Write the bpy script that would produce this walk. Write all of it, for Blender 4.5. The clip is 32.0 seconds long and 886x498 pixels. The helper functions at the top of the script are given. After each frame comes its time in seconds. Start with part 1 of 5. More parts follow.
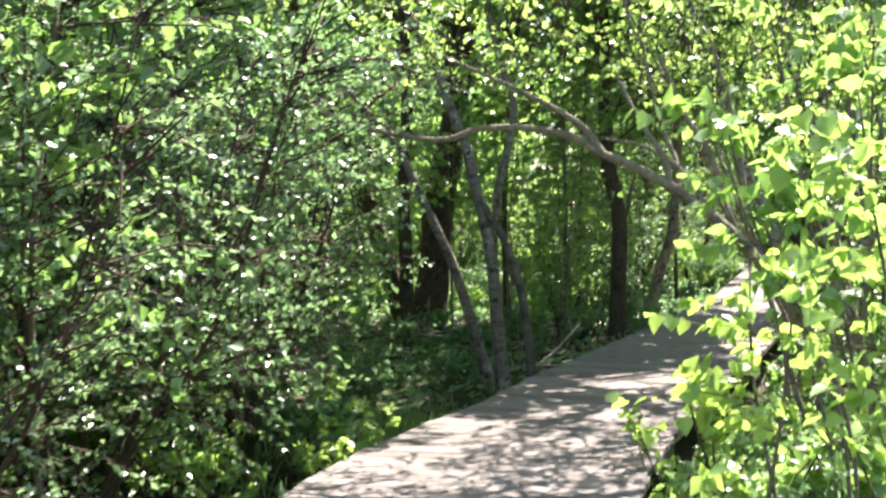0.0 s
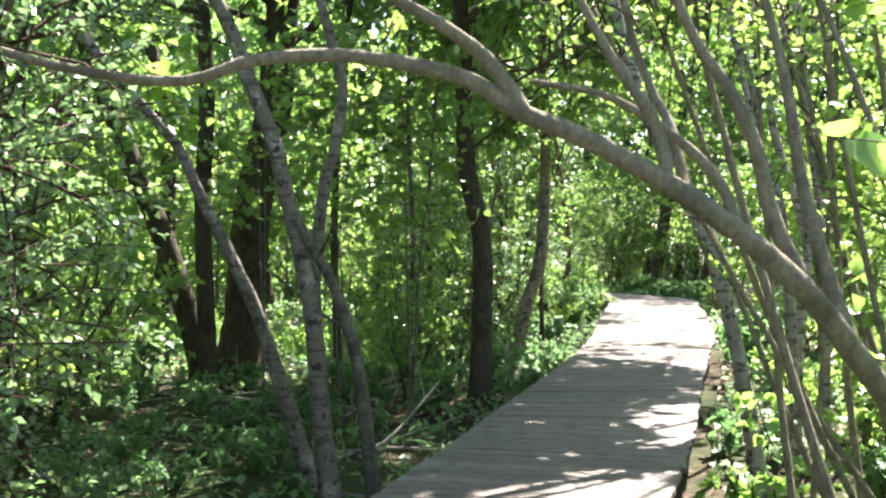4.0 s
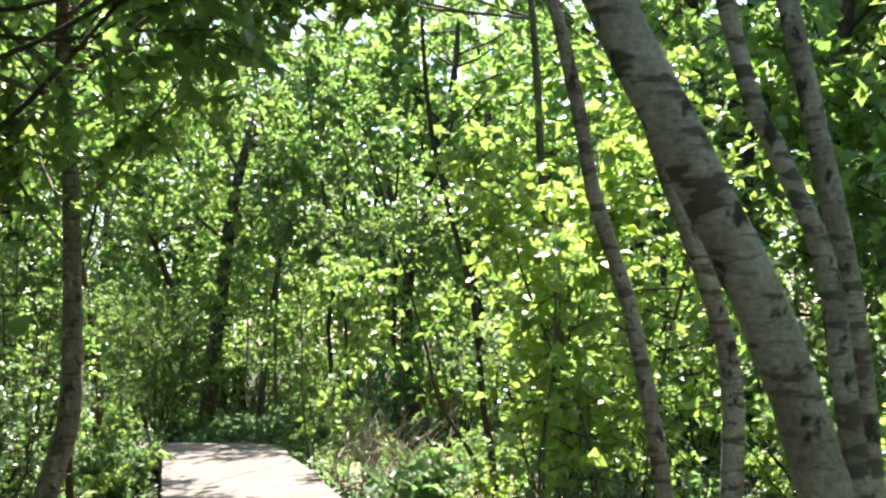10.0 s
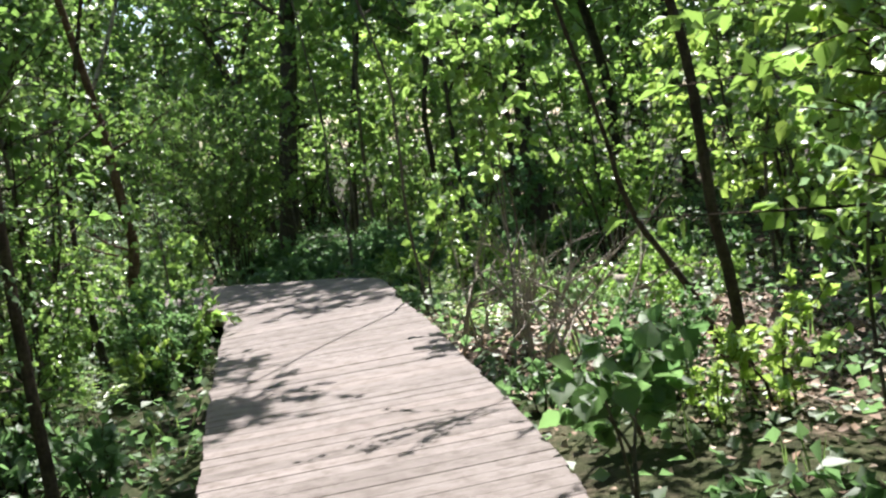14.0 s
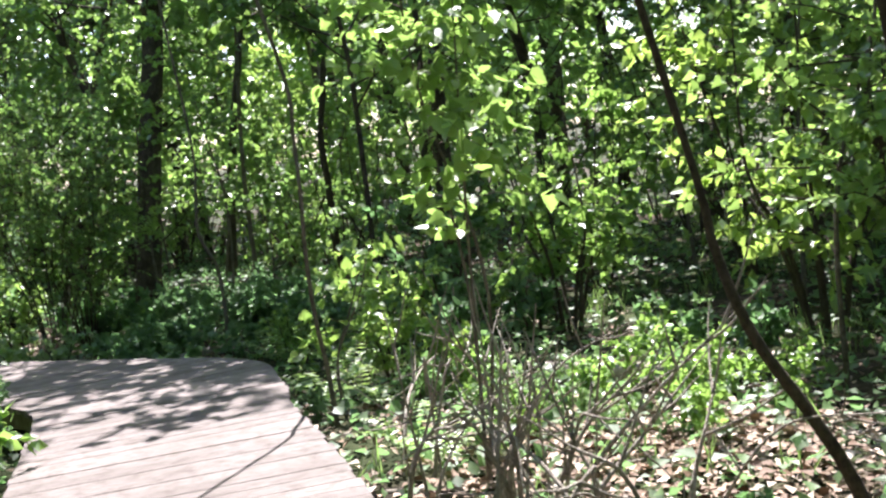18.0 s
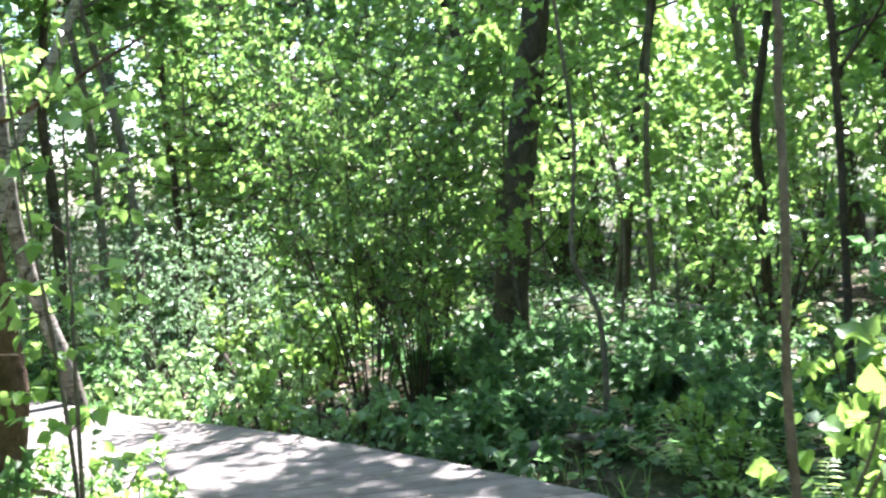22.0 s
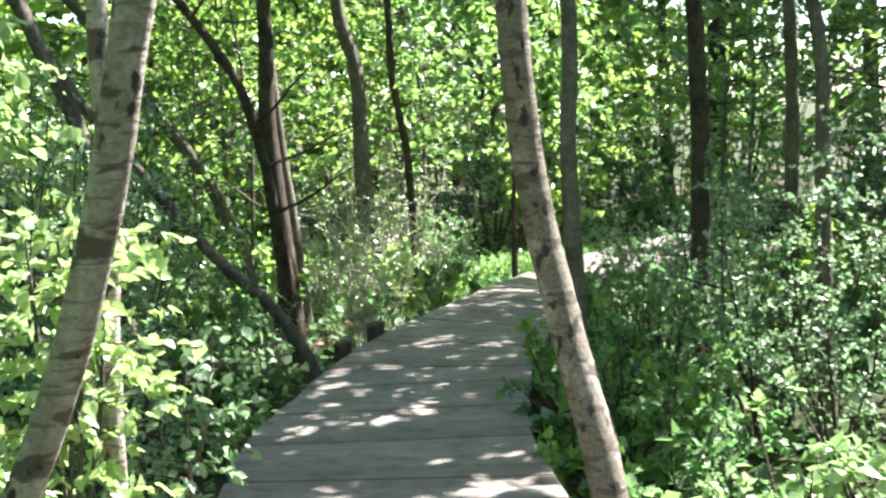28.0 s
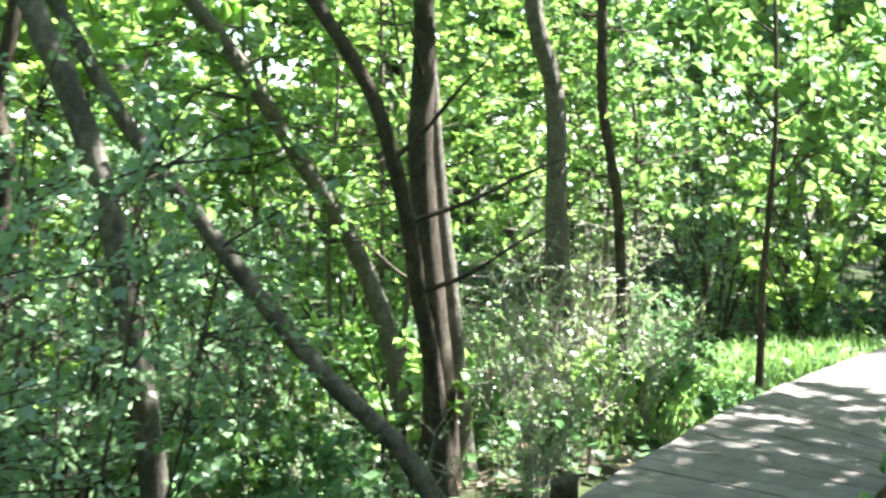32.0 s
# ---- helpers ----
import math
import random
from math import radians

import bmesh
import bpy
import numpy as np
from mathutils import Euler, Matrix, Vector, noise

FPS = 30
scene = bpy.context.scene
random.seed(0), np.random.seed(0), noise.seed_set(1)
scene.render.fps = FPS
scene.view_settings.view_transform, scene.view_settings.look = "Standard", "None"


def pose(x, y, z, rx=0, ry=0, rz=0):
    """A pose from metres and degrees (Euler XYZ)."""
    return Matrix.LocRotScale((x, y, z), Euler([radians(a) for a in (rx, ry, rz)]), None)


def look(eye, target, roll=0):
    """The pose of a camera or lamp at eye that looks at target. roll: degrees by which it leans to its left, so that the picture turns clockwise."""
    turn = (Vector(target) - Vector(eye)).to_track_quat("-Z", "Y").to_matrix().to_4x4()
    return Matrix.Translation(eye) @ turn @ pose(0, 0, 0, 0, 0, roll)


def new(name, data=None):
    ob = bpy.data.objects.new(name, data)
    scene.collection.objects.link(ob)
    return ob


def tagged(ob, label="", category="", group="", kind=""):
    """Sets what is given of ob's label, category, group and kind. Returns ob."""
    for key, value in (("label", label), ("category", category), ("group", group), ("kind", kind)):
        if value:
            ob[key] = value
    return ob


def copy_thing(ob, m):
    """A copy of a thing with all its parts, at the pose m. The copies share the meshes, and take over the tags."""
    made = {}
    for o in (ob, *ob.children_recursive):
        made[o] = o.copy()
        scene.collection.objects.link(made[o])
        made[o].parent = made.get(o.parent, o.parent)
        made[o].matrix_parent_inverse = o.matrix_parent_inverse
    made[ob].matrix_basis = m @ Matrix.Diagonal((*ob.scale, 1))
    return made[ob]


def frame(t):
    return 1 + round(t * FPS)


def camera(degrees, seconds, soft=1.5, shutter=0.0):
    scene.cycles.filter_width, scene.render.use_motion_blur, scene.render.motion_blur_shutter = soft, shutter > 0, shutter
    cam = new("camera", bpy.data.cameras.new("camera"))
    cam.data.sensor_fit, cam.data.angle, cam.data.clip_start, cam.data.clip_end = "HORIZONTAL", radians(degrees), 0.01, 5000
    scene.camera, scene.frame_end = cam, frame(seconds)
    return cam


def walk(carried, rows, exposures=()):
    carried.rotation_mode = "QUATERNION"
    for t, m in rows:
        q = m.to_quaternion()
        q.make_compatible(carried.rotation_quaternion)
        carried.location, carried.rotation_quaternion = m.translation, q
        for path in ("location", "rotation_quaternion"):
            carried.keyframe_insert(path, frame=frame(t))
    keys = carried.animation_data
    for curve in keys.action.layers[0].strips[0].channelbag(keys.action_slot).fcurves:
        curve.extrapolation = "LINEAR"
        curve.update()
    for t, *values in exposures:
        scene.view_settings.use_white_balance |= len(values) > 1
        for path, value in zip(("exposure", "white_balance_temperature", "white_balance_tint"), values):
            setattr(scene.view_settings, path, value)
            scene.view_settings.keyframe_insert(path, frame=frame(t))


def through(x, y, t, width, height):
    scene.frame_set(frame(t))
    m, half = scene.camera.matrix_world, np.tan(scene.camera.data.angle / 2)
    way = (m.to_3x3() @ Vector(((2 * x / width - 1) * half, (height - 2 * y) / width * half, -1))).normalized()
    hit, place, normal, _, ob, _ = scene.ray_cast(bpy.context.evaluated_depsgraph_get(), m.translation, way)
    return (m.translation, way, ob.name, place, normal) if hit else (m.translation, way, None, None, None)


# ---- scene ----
cam = camera(39.8, 32.0, soft=2.35, shutter=0.3)
PATH = [
    (0.000, 0.359, -4.698, 1.471, 87.727, 0.011, 8.821),
    (0.500, 0.297, -4.207, 1.468, 90.042, -1.191, 7.201),
    (1.000, 0.212, -3.716, 1.450, 89.695, 2.348, 6.152),
    (1.500, 0.196, -3.241, 1.435, 90.111, -2.401, 7.099),
    (2.000, 0.191, -2.783, 1.428, 89.440, -0.806, 3.954),
    (2.500, 0.201, -2.333, 1.428, 88.857, 1.979, 1.825),
    (4.500, -0.009, -0.479, 1.447, 88.814, -0.415, 1.007),
    (5.000, -0.015, 0.005, 1.455, 89.142, 3.550, -0.270),
    (5.500, 0.004, 0.498, 1.474, 88.823, -0.029, -0.578),
    (6.000, 0.016, 1.023, 1.474, 88.115, -0.162, -2.747),
    (6.500, 0.053, 1.561, 1.452, 87.486, 1.026, -0.467),
    (7.000, 0.053, 2.027, 1.426, 83.392, -3.020, 2.345),
    (7.500, -0.017, 2.532, 1.451, 79.601, 3.583, -0.653),
    (8.000, -0.073, 3.088, 1.514, 83.364, 1.669, -3.074),
    (8.500, -0.063, 3.648, 1.513, 86.638, 1.983, -8.235),
    (9.000, -0.030, 4.240, 1.478, 88.907, 3.445, -13.452),
    (9.500, 0.045, 4.768, 1.436, 90.491, -0.063, -16.055),
    (10.000, 0.224, 5.293, 1.443, 93.990, 2.749, -21.531),
    (10.500, 0.348, 5.904, 1.446, 94.171, 2.456, -19.498),
    (11.000, 0.495, 6.540, 1.439, 92.124, 2.416, -16.242),
    (11.500, 0.664, 7.188, 1.427, 89.531, 6.206, -15.757),
    (12.000, 0.835, 7.820, 1.419, 89.167, 3.763, -12.792),
    (12.500, 1.000, 8.413, 1.415, 87.467, 5.220, -14.318),
    (13.000, 1.189, 8.970, 1.420, 85.306, 5.627, -15.142),
    (13.500, 1.305, 9.488, 1.422, 85.440, 3.318, -15.200),
    (14.000, 1.410, 9.972, 1.433, 84.429, 8.605, -17.437),
    (14.500, 1.523, 10.405, 1.432, 83.185, 6.031, -17.061),
    (16.500, 1.782, 11.995, 1.444, 85.047, 5.039, -20.601),
    (17.000, 1.921, 12.444, 1.450, 86.058, 2.593, -21.743),
    (17.500, 2.053, 12.982, 1.461, 85.601, 3.158, -22.269),
    (18.000, 2.267, 13.516, 1.463, 84.921, 7.034, -22.952),
    (18.500, 2.408, 14.096, 1.447, 84.616, 0.256, -21.986),
    (19.000, 2.539, 14.678, 1.433, 86.545, 2.605, -17.254),
    (19.500, 2.676, 15.196, 1.441, 89.282, 2.129, -10.671),
    (20.000, 2.845, 15.701, 1.447, 86.672, 3.520, -7.964),
    (20.500, 2.985, 16.222, 1.423, 86.506, 4.313, -6.863),
    (21.000, 3.094, 16.749, 1.442, 86.237, 4.369, -5.605),
    (21.500, 3.162, 17.222, 1.432, 86.897, 5.193, -6.086),
    (22.000, 3.234, 17.684, 1.433, 86.576, 4.383, -4.352),
    (22.500, 3.241, 18.127, 1.446, 85.883, 5.098, -2.027),
    (23.000, 3.309, 18.539, 1.444, 86.155, 7.917, -1.534),
    (23.500, 3.379, 18.960, 1.459, 85.823, 6.463, 1.986),
    (24.000, 3.404, 19.406, 1.469, 84.504, 6.305, 2.970),
    (24.500, 3.460, 19.878, 1.433, 85.527, 6.100, 6.376),
    (25.000, 3.487, 20.336, 1.413, 85.322, 4.688, 10.991),
    (25.500, 3.476, 20.729, 1.445, 84.822, 5.323, 11.888),
    (26.000, 3.401, 21.133, 1.482, 84.021, 5.069, 17.366),
    (26.500, 3.267, 21.579, 1.493, 83.817, 2.883, 23.364),
    (28.500, 2.577, 23.169, 1.468, 84.107, 0.944, 33.539),
    (29.000, 2.361, 23.483, 1.432, 85.450, -0.445, 37.791),
    (29.500, 2.071, 23.777, 1.438, 85.933, 1.181, 40.298),
    (30.000, 1.825, 24.104, 1.455, 85.914, -0.402, 43.827),
    (30.500, 1.597, 24.366, 1.444, 86.298, 0.335, 44.090),
    (31.000, 1.404, 24.681, 1.443, 85.976, 0.767, 43.599),
    (31.500, 1.225, 24.995, 1.433, 86.040, -1.872, 43.113),
    (32.000, 1.032, 25.347, 1.436, 85.735, -0.392, 39.734),
]
walk(cam, [(t, pose(*p)) for t, *p in PATH], exposures=[(0.0, 2.42, 6620, 13.5), (2.0, 2.72, 6570, 13.5), (5.0, 2.77, 6640, 13.5), (7.0, 2.86, 6870, 12.5), (8.0, 2.65, 6980, 12.5), (10.0, 2.14, 6830, 11.5), (12.0, 2.09, 6630, 13.5), (13.0, 1.64, 6410, 13.5), (14.0, 1.51, 6330, 14.5), (18.0, 1.94, 6160, 19.5), (20.0, 2.61, 6030, 17.5), (22.0, 3.04, 5870, 15.5), (25.0, 2.86, 5920, 14.5), (26.0, 2.71, 6070, 13.5), (29.0, 2.81, 6210, 7.5), (30.0, 2.67, 6110, 7.5), (32.0, 3.17, 6000, 5.5)])

# ---- light ----
SUN_AZ, SUN_EL = radians(27), radians(56)
sun_dir = Vector((math.sin(SUN_AZ) * math.cos(SUN_EL), math.cos(SUN_AZ) * math.cos(SUN_EL), math.sin(SUN_EL)))
world = bpy.data.worlds.new("sky")
scene.world = world
world.use_nodes = True
wn = world.node_tree.nodes
sky = wn.new("ShaderNodeTexSky")
sky.sky_type = "NISHITA"
sky.sun_disc = False
sky.sun_elevation, sky.sun_rotation = SUN_EL, SUN_AZ
wn["Background"].inputs["Strength"].default_value = 0.095
world.node_tree.links.new(sky.outputs[0], wn["Background"].inputs["Color"])
sun = new("sun", bpy.data.lights.new("sun", "SUN"))
sun.data.energy, sun.data.angle, sun.data.color = 5.0, radians(0.5), (1.0, 0.955, 0.89)
sun.matrix_world = look(sun_dir * 60, (0, 0, 0))


# ---- materials ----
class Mat:
    """A node material and short ways to wire it."""

    def __init__(self, name):
        self.m = bpy.data.materials.new(name)
        self.m.use_nodes = True
        self.n = self.m.node_tree.nodes
        self.p = self.n["Principled BSDF"]
        self.out = self.n["Material Output"]

    def link(self, a, b):
        self.m.node_tree.links.new(a, b)

    def node(self, kind, **values):
        nd = self.n.new(kind)
        for k, v in values.items():
            nd.inputs[k.replace("_", " ")].default_value = v
        return nd

    def coords(self, scale, kind="Object"):
        tc = self.n.new("ShaderNodeTexCoord")
        mp = self.n.new("ShaderNodeMapping")
        mp.inputs["Scale"].default_value = scale
        self.link(tc.outputs[kind], mp.inputs["Vector"])
        return mp.outputs[0]

    def noise(self, vec, scale, detail=4.0, rough=0.6):
        nd = self.node("ShaderNodeTexNoise", Scale=scale, Detail=detail, Roughness=rough)
        self.link(vec, nd.inputs["Vector"])
        return nd.outputs["Fac"]

    def ramp(self, fac, stops):
        nd = self.n.new("ShaderNodeValToRGB")
        cr = nd.color_ramp
        while len(cr.elements) < len(stops):
            cr.elements.new(0.5)
        for e, (pos, col) in zip(cr.elements, stops):
            e.position = pos
            e.color = (*col, 1)
        self.link(fac, nd.inputs["Fac"])
        return nd.outputs["Color"]

    def mix(self, fac, a, b, blend="MIX"):
        nd = self.n.new("ShaderNodeMix")
        nd.data_type, nd.blend_type = "RGBA", blend
        if isinstance(fac, float):
            nd.inputs[0].default_value = fac
        else:
            self.link(fac, nd.inputs[0])
        for s, v in ((6, a), (7, b)):
            if isinstance(v, tuple):
                nd.inputs[s].default_value = (*v, 1)
            else:
                self.link(v, nd.inputs[s])
        return nd.outputs[2]

    def bump(self, height, strength=0.4, distance=0.01):
        nd = self.node("ShaderNodeBump", Strength=strength, Distance=distance)
        self.link(height, nd.inputs["Height"])
        self.link(nd.outputs[0], self.p.inputs["Normal"])

    def done(self, color, rough=0.8, spec=0.3):
        if isinstance(color, tuple):
            self.p.inputs["Base Color"].default_value = (*color, 1)
        else:
            self.link(color, self.p.inputs["Base Color"])
        self.p.inputs["Roughness"].default_value = rough
        self.p.inputs["Specular IOR Level"].default_value = spec
        return self.m


def leaf_material(name, dark, mid, light, through, rough=0.38, share=0.46):
    """Leaf blades: each blade its own green, light passes through the blade."""
    m = Mat(name)
    geo = m.n.new("ShaderNodeNewGeometry")
    info = m.n.new("ShaderNodeObjectInfo")
    col = m.ramp(geo.outputs["Random Per Island"], [(0.0, dark), (0.55, mid), (1.0, light)])
    tint = m.ramp(info.outputs["Random"], [(0.0, (0.78, 0.85, 0.7)), (0.5, (1, 1, 1)), (1.0, (1.15, 1.08, 0.85))])
    col = m.mix(1.0, col, tint, "MULTIPLY")
    vein = m.noise(m.coords((1, 1, 1)), 60.0, 2.0)
    col = m.mix(m.ramp(vein, [(0.35, (0, 0, 0)), (0.75, (0.5, 0.5, 0.5))]), col, light)
    m.done(col, rough, 1.0)
    tl = m.n.new("ShaderNodeBsdfTranslucent")
    tcol = m.ramp(geo.outputs["Random Per Island"], [(0.0, tuple(c * 0.7 for c in through)), (1.0, through)])
    m.link(m.mix(1.0, tcol, tint, "MULTIPLY"), tl.inputs["Color"])
    ms = m.n.new("ShaderNodeMixShader")
    ms.inputs[0].default_value = share
    m.link(m.p.outputs[0], ms.inputs[1])
    m.link(tl.outputs[0], ms.inputs[2])
    m.link(ms.outputs[0], m.out.inputs["Surface"])
    return m.m


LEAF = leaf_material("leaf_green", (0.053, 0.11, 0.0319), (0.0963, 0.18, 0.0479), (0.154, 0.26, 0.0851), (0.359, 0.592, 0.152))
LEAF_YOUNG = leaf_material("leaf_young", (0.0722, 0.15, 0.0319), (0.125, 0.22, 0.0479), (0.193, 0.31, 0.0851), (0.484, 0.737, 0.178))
LEAF_GREY = leaf_material("leaf_glossy", (0.0867, 0.14, 0.0745), (0.154, 0.23, 0.127), (0.25, 0.33, 0.213), (0.412, 0.621, 0.343), 0.3, 0.45)
LEAF_PALE = leaf_material("leaf_pale", (0.154, 0.24, 0.0851), (0.231, 0.33, 0.139), (0.347, 0.44, 0.256), (0.467, 0.698, 0.276), 0.3, 0.4)
LEAF_FINE = leaf_material("leaf_fine", (0.0626, 0.11, 0.0458), (0.111, 0.175, 0.0798), (0.193, 0.27, 0.149), (0.322, 0.524, 0.22), 0.28, 0.42)
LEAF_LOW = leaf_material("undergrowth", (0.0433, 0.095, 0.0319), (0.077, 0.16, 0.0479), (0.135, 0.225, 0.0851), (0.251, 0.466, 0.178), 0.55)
GRASS = leaf_material("grass_blade", (0.0722, 0.14, 0.0319), (0.121, 0.21, 0.0479), (0.193, 0.29, 0.096), (0.376, 0.601, 0.178))


def bark_material(name, dark, light, scale=1.0, rough=0.9):
    """Furrowed bark with lichen patches and darker, damp spots."""
    m = Mat(name)
    v = m.coords((1, 1, 0.28))
    plain = m.coords((1, 1, 1))
    furrow = m.noise(v, 26.0 * scale, 8.0, 0.75)
    scaly = m.noise(plain, 38.0 * scale, 7.0, 0.72)
    ridge = m.mix(0.45, furrow, scaly)
    c = m.ramp(ridge, [(0.36, dark), (0.66, light)])
    damp = m.ramp(m.noise(plain, 6.5, 5.0, 0.65), [(0.5, (0, 0, 0)), (0.62, (0.7, 0.7, 0.7))])
    c = m.mix(damp, c, tuple(0.6 * a + 0.12 * b for a, b in zip(dark, light)))
    lichen = m.ramp(m.noise(plain, 11.0, 6.0, 0.7), [(0.58, (0, 0, 0)), (0.7, (0.5, 0.5, 0.5))])
    c = m.mix(lichen, c, tuple(min(0.6, 1.35 * b) * k for b, k in zip(light, (0.95, 1.06, 0.92))))
    m.bump(ridge, 0.8, 0.04)
    return m.done(c, rough, 0.2)


BARK_DARK = bark_material("dark_bark", (0.03, 0.023, 0.017), (0.135, 0.103, 0.076))
BARK_RED = bark_material("reddish_stem", (0.045, 0.026, 0.02), (0.15, 0.095, 0.075), 1.8)
BARK_PEEL = bark_material("peeling_bark", (0.06, 0.03, 0.02), (0.24, 0.155, 0.11), 0.8)
BARK_GREY = bark_material("grey_bark", (0.075, 0.064, 0.05), (0.27, 0.235, 0.19))
BARK_MIXED = bark_material("mottled_bark", (0.04, 0.033, 0.027), (0.25, 0.215, 0.175), 0.7)
BARK_WILLOW = bark_material("willow_bark", (0.13, 0.105, 0.075), (0.37, 0.315, 0.23), 1.6)
TWIG = bark_material("twig_bark", (0.05, 0.038, 0.026), (0.13, 0.105, 0.078), 2.0)
DEADWOOD = bark_material("dead_wood", (0.22, 0.185, 0.15), (0.55, 0.49, 0.42), 1.5)


def birch_material(name="birch_bark", low=0.44, high=0.55, least=0.45):
    """Pale papery bark with brown patches, dark scars and thin cross lines."""
    m = Mat(name)
    dashes = m.noise(m.coords((9, 9, 75)), 1.0, 4.0, 0.6)
    marks = m.ramp(dashes, [(0.57, (0, 0, 0)), (0.64, (0.8, 0.8, 0.8))])
    patch = m.noise(m.coords((7, 7, 4.2)), 1.2, 5.0, 0.62)
    brown = m.ramp(patch, [(low, (0, 0, 0)), (high, (0.85, 0.85, 0.85))])
    info = m.n.new("ShaderNodeObjectInfo")
    brown = m.mix(1.0, brown, m.ramp(info.outputs["Random"], [(0.0, (least, least, least)), (1.0, (1, 1, 1))]), "MULTIPLY")
    rings = m.noise(m.coords((8, 8, 27)), 1.0, 3.0, 0.5)
    scars = m.ramp(rings, [(0.55, (0, 0, 0)), (0.60, (0.95, 0.95, 0.95))])
    blot = m.ramp(m.noise(m.coords((16, 16, 11)), 1.0, 3.0), [(0.59, (0, 0, 0)), (0.65, (1, 1, 1))])
    fine = m.noise(m.coords((1, 1, 1)), 70.0, 5.0, 0.7)
    paper = m.ramp(fine, [(0.3, (0.22, 0.19, 0.165)), (0.7, (0.47, 0.425, 0.385))])
    brownish = m.ramp(fine, [(0.3, (0.085, 0.066, 0.05)), (0.7, (0.215, 0.178, 0.145))])
    c = m.mix(brown, paper, brownish)
    c = m.mix(marks, c, (0.15, 0.12, 0.10))
    c = m.mix(scars, c, (0.10, 0.08, 0.066))
    c = m.mix(blot, c, (0.045, 0.036, 0.03))
    m.bump(m.mix(0.5, dashes, fine), 0.8, 0.012)
    return m.done(c, 0.75, 0.25)


BIRCH = birch_material()
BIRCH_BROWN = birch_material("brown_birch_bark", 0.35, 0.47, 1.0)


def plank_material():
    """Grey weathered boards with dirt in blotches across them."""
    m = Mat("weathered_plank")
    info = m.n.new("ShaderNodeObjectInfo")
    geo = m.n.new("ShaderNodeNewGeometry")
    place_ = geo.outputs["Position"]
    shift = m.n.new("ShaderNodeVectorMath")
    shift.operation = "ADD"
    m.link(m.coords((1.2, 34, 20)), shift.inputs[0])
    far_off = m.n.new("ShaderNodeVectorMath")
    far_off.operation = "SCALE"
    far_off.inputs[0].default_value = (37.0, 91.0, 53.0)
    m.link(info.outputs["Random"], far_off.inputs["Scale"])
    m.link(far_off.outputs[0], shift.inputs[1])
    grain = m.noise(shift.outputs[0], 4.0, 8.0, 0.7)
    c = m.ramp(grain, [(0.28, (0.11, 0.094, 0.086)), (0.55, (0.2, 0.177, 0.165)), (0.8, (0.30, 0.271, 0.256))])
    dirt = m.noise(place_, 8.5, 6.0, 0.65)
    c = m.mix(m.ramp(dirt, [(0.47, (0, 0, 0)), (0.66, (0.75, 0.75, 0.75))]), c, (0.085, 0.067, 0.055))
    wide = m.noise(place_, 1.4, 4.0, 0.6)
    c = m.mix(m.ramp(wide, [(0.42, (0, 0, 0)), (0.68, (0.5, 0.5, 0.5))]), c, (0.11, 0.092, 0.08))
    tone = m.ramp(info.outputs["Random"], [(0.0, (0.8, 0.77, 0.75)), (0.5, (1, 0.98, 0.97)), (1.0, (1.12, 1.08, 1.06))])
    c = m.mix(1.0, c, tone, "MULTIPLY")
    m.bump(m.mix(0.4, grain, dirt), 0.55, 0.006)
    return m.done(c, 0.75, 0.25)


PLANK = plank_material()


def soil_material():
    m = Mat("forest_soil")
    v = m.coords((1, 1, 1))
    big = m.noise(v, 0.9, 5.0)
    litter = m.node("ShaderNodeTexVoronoi", Scale=26.0)
    m.link(v, litter.inputs["Vector"])
    bits = m.ramp(litter.outputs["Color"], [(0.1, (0.03, 0.022, 0.016)), (0.5, (0.09, 0.066, 0.047)), (0.9, (0.22, 0.165, 0.125))])
    earth = m.ramp(m.noise(v, 14.0, 6.0), [(0.3, (0.018, 0.014, 0.010)), (0.7, (0.055, 0.043, 0.03))])
    green = m.ramp(m.noise(v, 5.0, 6.0), [(0.35, (0.022, 0.032, 0.012)), (0.7, (0.06, 0.08, 0.03))])
    c = m.mix(m.ramp(big, [(0.42, (0, 0, 0)), (0.56, (1, 1, 1))]), bits, earth)
    c = m.mix(m.ramp(m.noise(v, 0.5, 4.0), [(0.38, (0, 0, 0)), (0.54, (0.9, 0.9, 0.9))]), c, green)
    m.bump(m.noise(v, 30.0, 6.0), 1.0, 0.03)
    return m.done(c, 0.95, 0.1)


SOIL = soil_material()


def litter_material():
    m = Mat("fallen_leaf")
    geo = m.n.new("ShaderNodeNewGeometry")
    c = m.ramp(geo.outputs["Random Per Island"], [(0.0, (0.10, 0.06, 0.035)), (0.45, (0.26, 0.17, 0.11)), (0.8, (0.42, 0.32, 0.24)), (1.0, (0.55, 0.47, 0.40))])
    return m.done(c, 0.7, 0.3)


LITTER = litter_material()

# ---- mesh tools ----
rng = np.random.default_rng(7)


def ground_z(x, y):
    return -0.38 + 0.10 * math.sin(0.55 * x + 0.3 * y) * math.cos(0.37 * y - 0.2 * x) + 0.05 * math.sin(1.7 * x + 0.4) * math.sin(1.3 * y)


def part(name, me, material, parent=None, label=""):
    """Link a mesh as one object under a thing or a part."""
    ob = new(name, me)
    if material and not me.materials:
        me.materials.append(material)
    if parent:
        ob.parent = parent
    if label:
        tagged(ob, label)
    return ob


